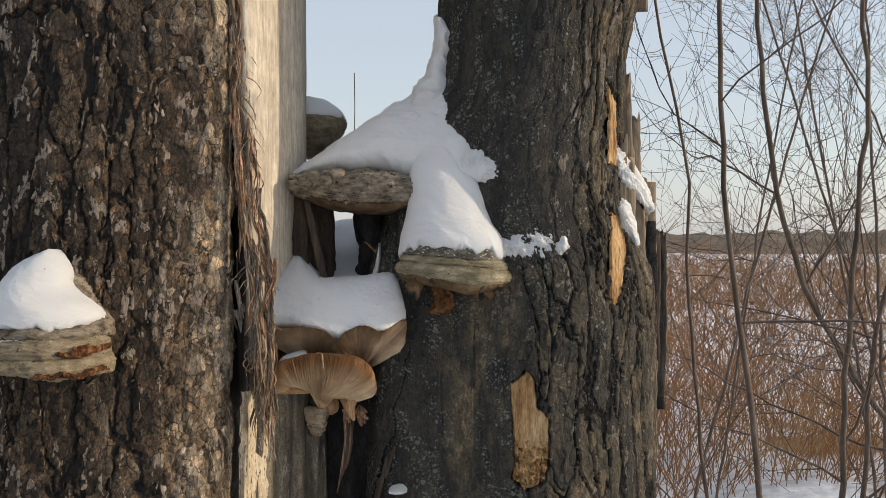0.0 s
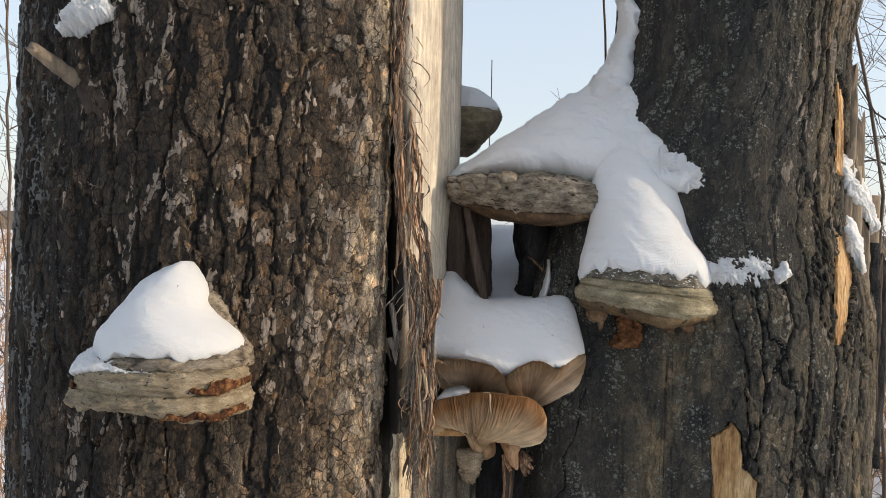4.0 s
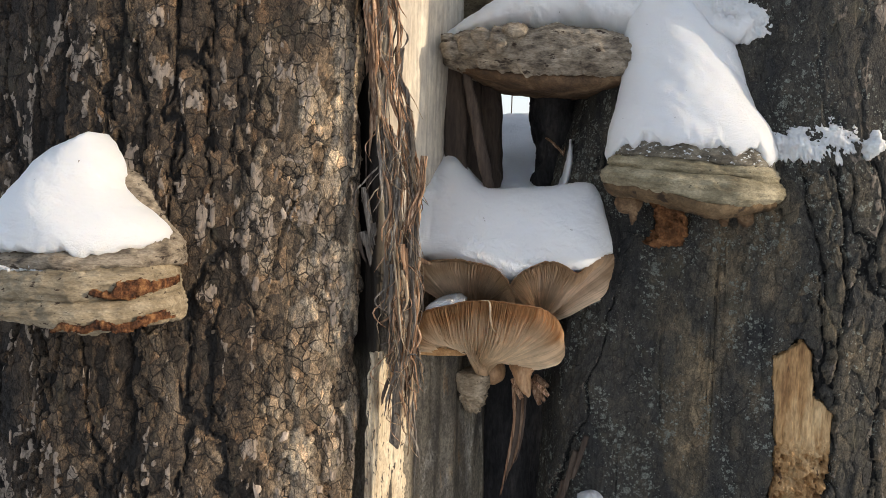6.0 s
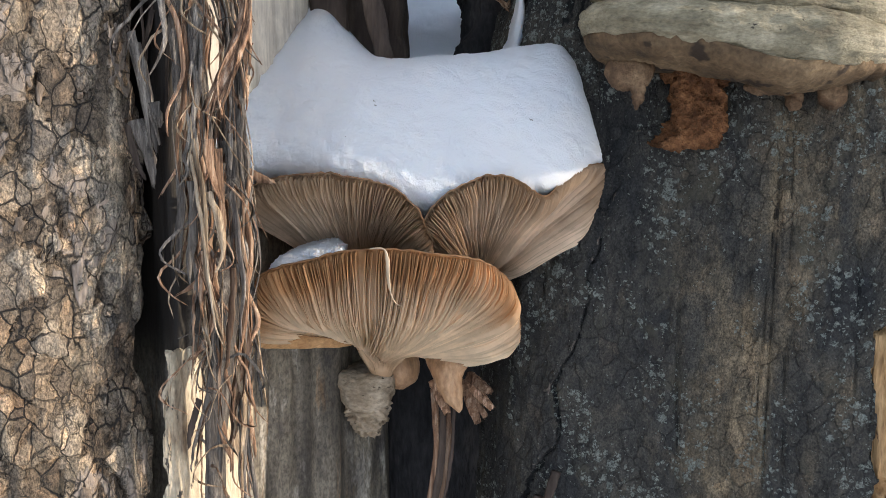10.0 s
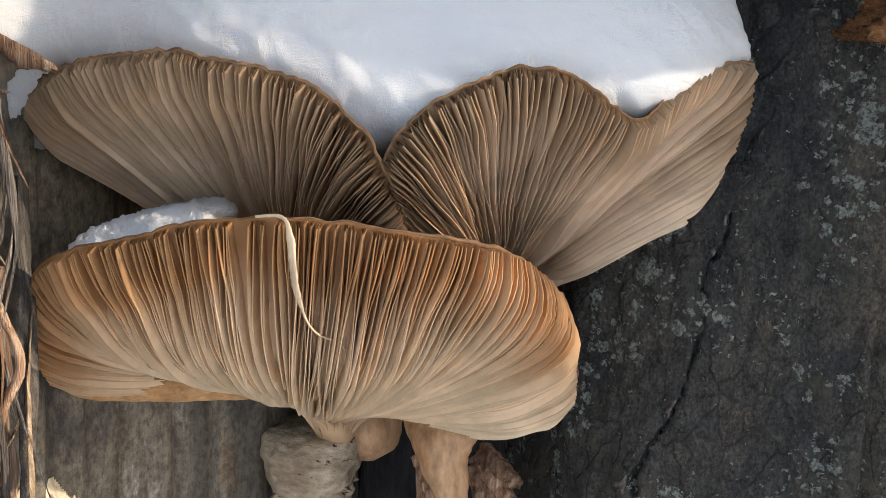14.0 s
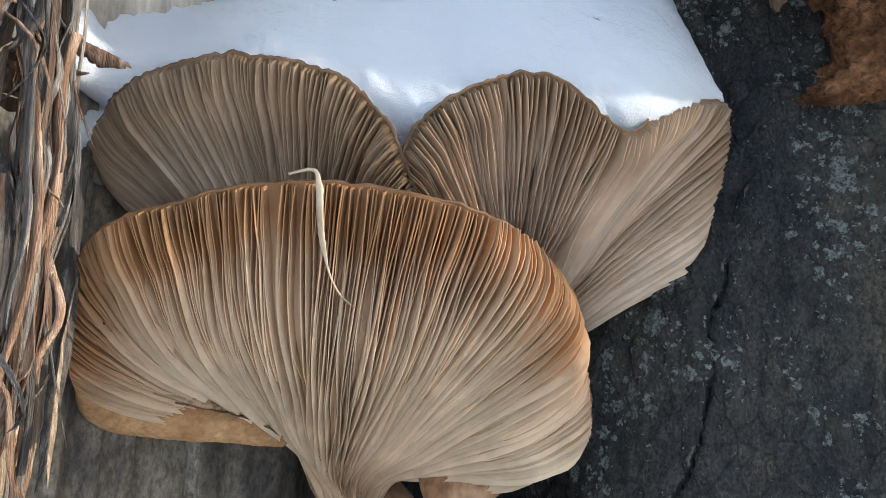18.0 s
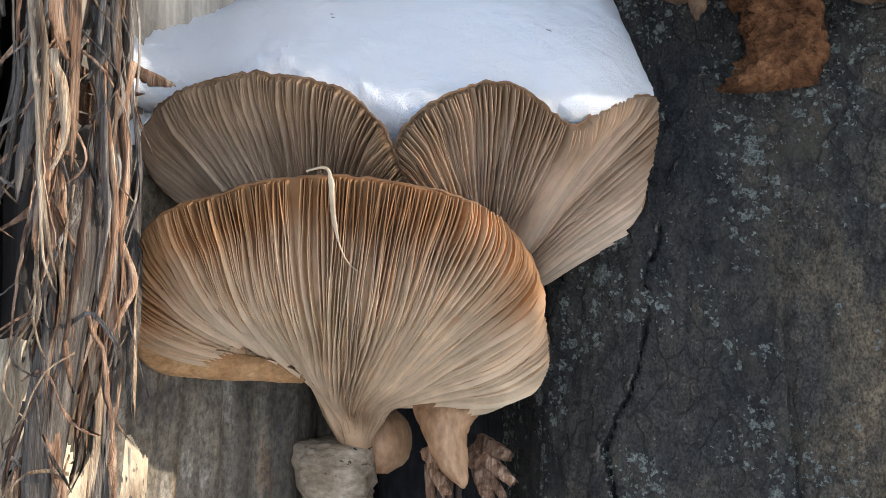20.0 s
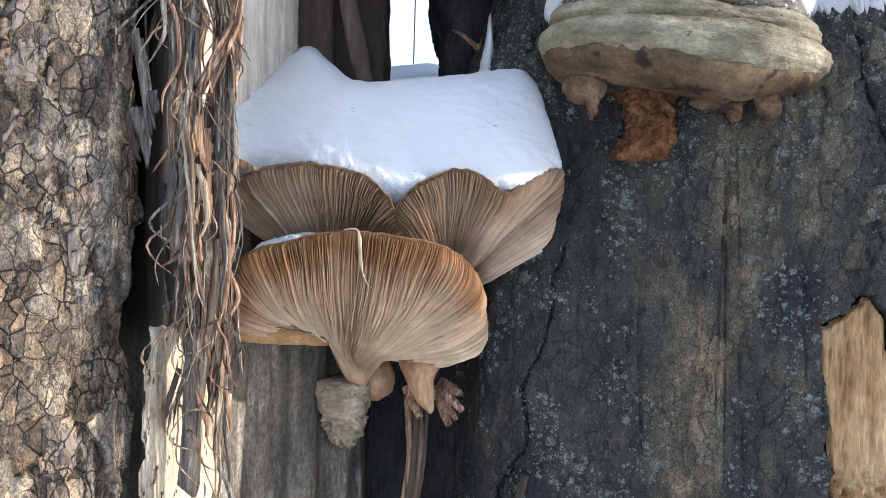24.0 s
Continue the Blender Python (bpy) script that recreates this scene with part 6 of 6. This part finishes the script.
    verts, faces = [], []
    for grid, _ in short:
        off, r = len(verts), len(grid)
        verts += grid.reshape(-1, 3).tolist()
        faces += [(off + 4 * i + q, off + 4 * i + q + 1, off + 4 * i + q + 5, off + 4 * i + q + 4) for i in range(r - 1) for q in range(3)]
    me = bpy.data.meshes.new("gill_fringe")
    me.from_pydata(verts, [], faces)
    me.attributes.new("radial", "FLOAT", "POINT").data.foreach_set("value", np.concatenate([t for _, t in short]).astype(np.float32))
    me.materials.append(gill_mat)
    tagged(part("gill_fringe", me, cap), kind="stuff")
    return cap


lowm = thing("oyster_mushroom", "amber oyster mushroom with finely fanned pale gills", "mushroom", (-0.135, 0.99, 1.12))
LOW_RIM = [(-0.1440, 0.968, 1.1365), (-0.1480, 0.954, 1.1425), (-0.1545, 0.948, 1.1460), (-0.1665, 0.943, 1.1483), (-0.1790, 0.938, 1.1490), (-0.1865, 0.932, 1.1505), (-0.1855, 0.923, 1.1580), (-0.1825, 0.916, 1.1690), (-0.1765, 0.910, 1.1785), (-0.1690, 0.906, 1.1830), (-0.1580, 0.905, 1.1858), (-0.1430, 0.905, 1.1893), (-0.1276, 0.906, 1.1906), (-0.1130, 0.909, 1.1894), (-0.1020, 0.913, 1.1878), (-0.0913, 0.920, 1.1848), (-0.0815, 0.932, 1.1765), (-0.0760, 0.945, 1.1630), (-0.0735, 0.956, 1.1495), (-0.0745, 0.961, 1.1430), (-0.0820, 0.966, 1.1400), (-0.0850, 0.969, 1.1350), (-0.0930, 0.974, 1.1325), (-0.1080, 0.978, 1.1355), (-0.1190, 0.982, 1.1350), (-0.1265, 0.986, 1.1320)]
LOW_RINGS = [((-0.1388, 0.9950, 1.1155), 0.0048), ((-0.1385, 0.9925, 1.1240), 0.0075), ((-0.1375, 0.983, 1.1345), 0.0150)]
low_fan = fan_stem(LOW_RIM, 300, 60, LOW_RINGS, (-100, -70, 0, 70, 100), [0, 0, 0, 0.002, 0.008, 0.012, 0.012, 0.010, 0.008, 0.006, 0.004, 0, 0], (0.05, -0.66, -0.75), 0.010, 0.6)
gill_cap(lowm, "cap", low_fan, 430, (0.05, -0.66, -0.75), 0.006, 0.0046, GILL_LOW, 5, split=(0.452, 0.47), rolled=0.00035)
stem_rings = []
for z, r, yc in ((1.1135, 0.0026, 0.995), (1.1145, 0.0038, 0.995), (1.117, 0.0046, 0.9955), (1.121, 0.0054, 0.9955), (1.127, 0.0064, 0.996), (1.134, 0.0076, 0.996), (1.141, 0.0086, 0.994)):
    stem_rings.append([(-0.1388 + r * math.cos(a), yc + r * math.sin(a), z) for a in np.linspace(0, 2 * math.pi, 13)[:-1]])
stem = loft(stem_rings, 160, 30, rough=0.0006, freq=160, seed=6)
flute = 0.0007 * np.sin(np.arange(160) / 160 * 2 * np.pi * 32)[None, :, None] * smooth(stem[..., 2:], 1.108, 1.116)
stem = stem + normals(stem, True) * flute
part("stem", mesh_grid("stem", stem, GILL_LOW, wrap=True, caps=True, attrs={"radial": np.full(stem.shape[:2], 0.05)}), lowm)
foot = blob((-0.1389, 0.9935, 1.1150), (0.0050, 0.0050, 0.0026), 337, 0.0006, 160)
part("stem_foot", mesh_grid("stem_foot", foot, TAN_SKIN, wrap=True, caps=True), lowm)
base = blob((-0.1310, 1.004, 1.1185), (0.0100, 0.009, 0.0120), 336, 0.0012, 90)
part("stem_base", mesh_grid("stem_base", base, TAN_SKIN, wrap=True, caps=True), lowm, "smooth swollen tan foot of the stem")
curl_path = spline(LOW_RIM[1:7], 48, closed=False) + np.array((-0.0010, 0.0110, -0.0015))
curl = tube(curl_path, 0.0074 * np.interp(np.linspace(0, 1, 48), [0, 0.12, 0.4, 0.7, 1], [0.35, 0.70, 1.0, 0.9, 0.3]), 28, wob=0.03, seed=3)
part("curled_margin", mesh_grid("curled_margin", curl, FELT, wrap=True, caps=True), lowm, "smooth felty orange margin curled under")
lobe = mound([(1.1068, -0.1012, -0.0995, 0.974, 0.9685), (1.1085, -0.1032, -0.0985, 0.975, 0.967), (1.112, -0.1062, -0.0982, 0.977, 0.9655), (1.1165, -0.1092, -0.0985, 0.979, 0.965), (1.1215, -0.1120, -0.0985, 0.981, 0.965), (1.127, -0.1148, -0.0965, 0.983, 0.966), (1.132, -0.1175, -0.0890, 0.985, 0.968), (1.138, -0.1180, -0.0840, 0.986, 0.970), (1.145, -0.1150, -0.0820, 0.987, 0.974)], 90, 60, 1.9, rough=0.0016, freq=90, seed=330, fine=0.0003)
part("drooping_lobe", mesh_grid("drooping_lobe", lobe, TAN_SKIN, wrap=True, caps=True), lowm, "thin drooping tan lobe")

upl = thing("oyster_mushroom", "brown oyster mushroom with frilled rim under snow", "mushroom", (-0.145, 0.985, 1.165))
gill_cap(upl, "cap", fan([(-0.158, 0.985, 1.166), (-0.134, 0.985, 1.164)], [(-0.1850, 0.960, 1.1930), (-0.1900, 0.942, 1.2020), (-0.1870, 0.928, 1.2090), (-0.1750, 0.916, 1.2155), (-0.1620, 0.911, 1.2180), (-0.1480, 0.908, 1.2188), (-0.1350, 0.908, 1.2168), (-0.1240, 0.910, 1.2130), (-0.1165, 0.914, 1.2065), (-0.1130, 0.918, 1.1990), (-0.1100, 0.928, 1.1890), (-0.1120, 0.945, 1.1780)], 220, 36, 0.005, (0.0, -0.75, -0.66), 0.0006, (0, -0.006, 0.006)), 216, (0.0, -0.75, -0.66), 0.007, 0.0056, GILL_UP, 7)
upr = thing("oyster_mushroom", "wavy brown oyster mushroom against the black trunk", "mushroom", (-0.09, 0.985, 1.165))
gill_cap(upr, "cap", fan([(-0.100, 0.985, 1.166), (-0.082, 0.985, 1.163)], [(-0.1120, 0.945, 1.1800), (-0.1130, 0.928, 1.1900), (-0.1130, 0.919, 1.1990), (-0.1090, 0.917, 1.2072), (-0.1010, 0.918, 1.2135), (-0.0930, 0.920, 1.2175), (-0.0860, 0.921, 1.2186), (-0.0780, 0.925, 1.2168), (-0.0710, 0.931, 1.2122), (-0.0655, 0.935, 1.2102), (-0.0580, 0.940, 1.2160), (-0.0500, 0.946, 1.2208), (-0.0410, 0.951, 1.2218), (-0.0405, 0.957, 1.2120), (-0.0432, 0.966, 1.1985), (-0.0465, 0.978, 1.1905), (-0.0580, 0.986, 1.1830), (-0.0735, 0.988, 1.1740)], 220, 36, 0.006, (0.1, -0.75, -0.66), 0.0006, (0.0, -0.006, 0.006)), 256, (0.1, -0.75, -0.66), 0.007, 0.0052, GILL_UP, 8)
under = tube(spline([(-0.0430, 0.968, 1.2010), (-0.0450, 0.974, 1.1955), (-0.0490, 0.983, 1.1890), (-0.0590, 0.990, 1.1825), (-0.0730, 0.993, 1.1745)], 40, closed=False), 0.0050 * np.interp(np.linspace(0, 1, 40), [0, 0.3, 0.7, 1], [0.2, 0.9, 1.0, 0.6]), 22, wob=0.03, seed=4)
part("curled_margin", mesh_grid("curled_margin", under, FELT, wrap=True, caps=True), upr, "smooth felty margin curled under")

nub = thing("dead_fungus", "small grey dried fungus knob on bare wood", "fungus", (-0.143, 0.98, 1.1))
g = mound([(1.098, -0.150, -0.141, 1.02, 0.992), (1.101, -0.1580, -0.1350, 1.02, 0.9865), (1.108, -0.1612, -0.1328, 1.02, 0.9848), (1.114, -0.1625, -0.1320, 1.02, 0.9850), (1.1180, -0.1610, -0.1330, 1.02, 0.988), (1.1205, -0.152, -0.140, 1.02, 0.999)], 130, 60, 2.4, rough=0.0018, freq=50, seed=343, fine=0.0007)
part("dome", mesh_grid("dome", g, NUB, wrap=True, caps=True), nub)
g = mound([(1.0835, -0.1485, -0.1430, 1.02, 0.9985), (1.0865, -0.1525, -0.1395, 1.02, 0.992), (1.093, -0.1556, -0.1370, 1.02, 0.9883), (1.099, -0.1575, -0.1353, 1.02, 0.9868), (1.105, -0.1580, -0.1350, 1.02, 0.987)], 130, 60, 2.4, rough=0.0030, freq=80, seed=345, fine=0.0018, band=0.0004, pitch=0.0040)
part("pitted_tip", mesh_grid("pitted_tip", g, NUB, wrap=True, caps=True), nub, "cracked and pitted lower tip")
for k, (a, b, w) in enumerate([((-0.096, 0.985, 1.120), (-0.0865, 0.972, 1.1165), 0.005), ((-0.096, 0.983, 1.117), (-0.0850, 0.972, 1.1085), 0.0045), ((-0.098, 0.983, 1.116), (-0.0915, 0.973, 1.1015), 0.005), ((-0.098, 0.984, 1.118), (-0.0880, 0.974, 1.1040), 0.004), ((-0.113, 0.986, 1.117), (-0.106, 0.978, 1.104), 0.005)]):
    plank("twig_stub", a, b, w, w * 0.8, FIBRE, 460 + k, 0.9)
for k in range(4):
    strip([(-0.112 + 0.003 * k, 0.990, 1.112), (-0.110 + 0.002 * k, 0.985, 1.085), (-0.114 + 0.002 * k, 0.984, 1.055), (-0.121 + 0.0015 * k, 0.984, 1.02 + 0.008 * k)], 0.0040 - 0.0006 * k, SLAB if k % 2 else FIBRE, 470 + k, 0.6, 0.3, "hanging_root")
straw = new("straw", mesh_grid("straw", tube(spline([(-0.1325, 0.9030, 1.1912), (-0.1275, 0.9015, 1.1915), (-0.1258, 0.9005, 1.1885), (-0.1256, 0.9030, 1.1800), (-0.1250, 0.9070, 1.1735)], 30, closed=False), 0.00062 * np.interp(np.linspace(0, 1, 30), [0, 0.25, 0.4, 0.8, 1], [0.4, 0.6, 1.4, 1.1, 0.35]), 7, 0.5, wob=0.3, seed=1), STRAW, wrap=True, caps=True))
tagged(straw, "pale shred of straw lying on the gills", "straw")
thread = new("straw_thread", mesh_grid("straw_thread", tube(spline([(-0.1250, 0.9068, 1.1738), (-0.1243, 0.9080, 1.1715), (-0.1232, 0.9110, 1.1690), (-0.1203, 0.9165, 1.1660), (-0.1200, 0.9190, 1.1630)], 24, closed=False), np.full(24, 0.00022), 5), STRAW, wrap=True, caps=True))
tagged(thread, "thin pale thread lying on the gills", "straw")

# ---- bare saplings and dry brush ----
def branch(rnd, start, way, length, radius, depth, up, sway=0.13):
    """A list of tubes: the branch itself first, then its twigs."""
    n = max(5, int(length / 0.045))
    p, d = np.array(start, float), np.array(way, float)
    pts = [p.copy()]
    for _ in range(n):
        d = d + rnd.normal(0, sway, 3) + np.array((0, 0, up))
        d /= np.linalg.norm(d)
        p = p + d * length / n
        pts.append(p.copy())
    return twigs(rnd, np.array(pts), radius, length, depth)


def twigs(rnd, pts, radius, length, depth):
    n = len(pts) - 1
    rad = np.maximum(radius * np.linspace(1, 0.3, n + 1), 0.0006)
    out = [(pts, rad)]
    if depth > 0:
        for _ in range(int(3 + length * 8)):
            k = rnd.integers(1, n)
            side = rnd.normal(0, 1, 3)
            dd = (pts[k] - pts[k - 1]) / np.linalg.norm(pts[k] - pts[k - 1]) + side * 0.55
            out += branch(rnd, pts[k], dd / np.linalg.norm(dd), length * (0.25 + 0.35 * rnd.random()), rad[k] * 0.6, depth - 1, 0.03)
    return out


def join_tubes(name, parts, material, cols=5):
    verts, faces, off = [], [], 0
    for pts, rad in parts:
        c = cols if rad[0] > 0.002 else 3
        g = tube(pts, rad, c)
        r = len(pts)
        verts.append(g.reshape(-1, 3))
        i, j = np.arange(r - 1)[:, None], np.arange(c)[None, :]
        k = (j + 1) % c
        faces.append(np.stack([i * c + j, i * c + k, (i + 1) * c + k, (i + 1) * c + j], -1).reshape(-1, 4) + off)
        off += r * c
    v, f = np.concatenate(verts), np.concatenate(faces)
    me = bpy.data.meshes.new(name)
    me.from_pydata(v.tolist(), [], f.tolist())
    me.polygons.foreach_set("use_smooth", np.ones(len(f), bool))
    me.materials.append(material)
    return me


def sapling(seed, path, radius, limbs, reach, label="bare young sapling with thin grey-brown branches"):
    rnd = np.random.default_rng(seed)
    ob = thing("sapling", label, "sapling", (path[0][0], path[0][1], 0), "saplings behind the tree")
    pts = spline(path, 40, closed=False)
    pts[1:-1] += rnd.normal(0, 0.0025, (38, 3))
    rad = radius * np.linspace(1.15, 0.45, 40)
    part("trunk", join_tubes("trunk", [(pts, rad)], TWIG, 8), ob)
    for _ in range(limbs):
        k = rnd.integers(9, 38)
        side = rnd.normal(0, 1, 3)
        dd = np.array((side[0], side[1] * 0.7, 0.35 + 0.5 * abs(side[2])))
        tubes = branch(rnd, pts[k], dd / np.linalg.norm(dd), reach * rnd.uniform(0.4, 1.1), rad[k] * 0.5, 2, 0.02)
        part("branch", join_tubes("branch", tubes, TWIG), ob)


sapling(301, [(0.54, 1.25, -0.05), (0.459, 1.25, 0.94), (0.4137, 1.25, 1.30), (0.4015, 1.25, 1.66), (0.39, 1.25, 2.5)], 0.0050, 9, 0.55)
sapling(302, [(0.50, 1.4, -0.05), (0.427, 1.4, 0.90), (0.395, 1.4, 1.264), (0.399, 1.4, 1.43), (0.344, 1.4, 1.70), (0.25, 1.4, 2.3)], 0.0034, 7, 0.5)
sapling(303, [(1.25, 1.7, -0.05), (0.95, 1.7, 0.82), (0.84, 1.7, 1.01), (0.685, 1.7, 1.30), (0.618, 1.7, 1.79), (0.58, 1.7, 2.4)], 0.0070, 9, 0.7)
sapling(304, [(0.70, 1.6, -0.05), (0.75, 1.6, 1.13), (0.786, 1.6, 1.52), (0.78, 1.6, 1.76), (0.77, 1.6, 2.5)], 0.0062, 8, 0.6)
sapling(305, [(0.78, 1.62, -0.05), (0.80, 1.62, 1.05), (0.90, 1.64, 1.35), (1.1, 1.7, 1.8), (1.2, 1.7, 2.3)], 0.0055, 8, 0.6)
for k, (x, y, lx, h, r) in enumerate([(0.45, 2.1, 0.7, 2.5, 0.0055), (1.35, 2.2, -0.75, 2.6, 0.0055), (1.3, 2.5, -0.1, 2.9, 0.007), (0.85, 2.9, 0.5, 2.8, 0.006), (2.2, 2.9, -1.2, 2.6, 0.007), (1.75, 3.4, -0.5, 3.0, 0.008), (2.3, 3.8, -0.2, 3.2, 0.008), (-0.98, 1.75, 0.05, 2.4, 0.005), (-1.25, 2.2, 0.3, 2.6, 0.006), (-1.7, 2.8, -0.1, 2.8, 0.008)]):
    sapling(320 + k, [(x, y, -0.05), (x + 0.25 * lx, y, 0.3 * h), (x + 0.6 * lx, y + 0.02, 0.65 * h), (x + lx, y, h)], 0.75 * r, 12, 0.9)
for k, (pts, r) in enumerate([([(-0.16, 1.5, -0.05), (-0.156, 1.5, 1.2), (-0.153, 1.5, 1.56), (-0.154, 1.5, 1.606)], 0.0011), ([(0.03, 1.5, -0.05), (0.022, 1.5, 1.5), (0.018, 1.5, 1.66), (0.005, 1.5, 1.82), (-0.01, 1.5, 2.1)], 0.0020)]):
    stalk = new("dry_stalk", join_tubes("dry_stalk", [(spline(pts, 30, closed=False), r * np.linspace(1.3, 0.8, 30))], TWIG, 6))
    tagged(stalk, "thin dry stalk rising behind the cleft", "stalk")


def brush():
    rnd = np.random.default_rng(9)
    parts = []
    for lo, hi, n in ((6, 42, 11000), (-55, -20, 4500), (-20, 6, 500)):
        dist = 3.2 * (70 / 3.2) ** (rnd.random(n) ** 0.8)
        ang = np.radians(rnd.uniform(lo, hi, n))
        x, y = dist * np.sin(ang), 0.2 + dist * np.cos(ang)
        clump = fbm(x * 0.8, y * 0.8, 91, 3)
        for k in np.nonzero(clump > 0.55)[0]:
            h = rnd.uniform(0.3, 1.0) * (0.55 + 1.0 * (clump[k] - 0.44) * 3) * min(1.25, 0.75 + 0.03 * dist[k])
            d = rnd.normal(0, 0.62, 2)
            t = np.linspace(0, 1, 4)
            p = np.stack([x[k] + d[0] * t ** 1.5 * h, y[k] + d[1] * t ** 1.5 * h, -0.05 + t * h], 1)
            parts.append((p, (0.0011 + 0.0005 * dist[k]) * np.linspace(1, 0.4, 4)))
    return join_tubes("dry_brush", parts, BRUSH, 3)


tagged(new("dry_brush", brush()), "thicket of reddish brown dry stalks in the snow", "brush", kind="stuff")
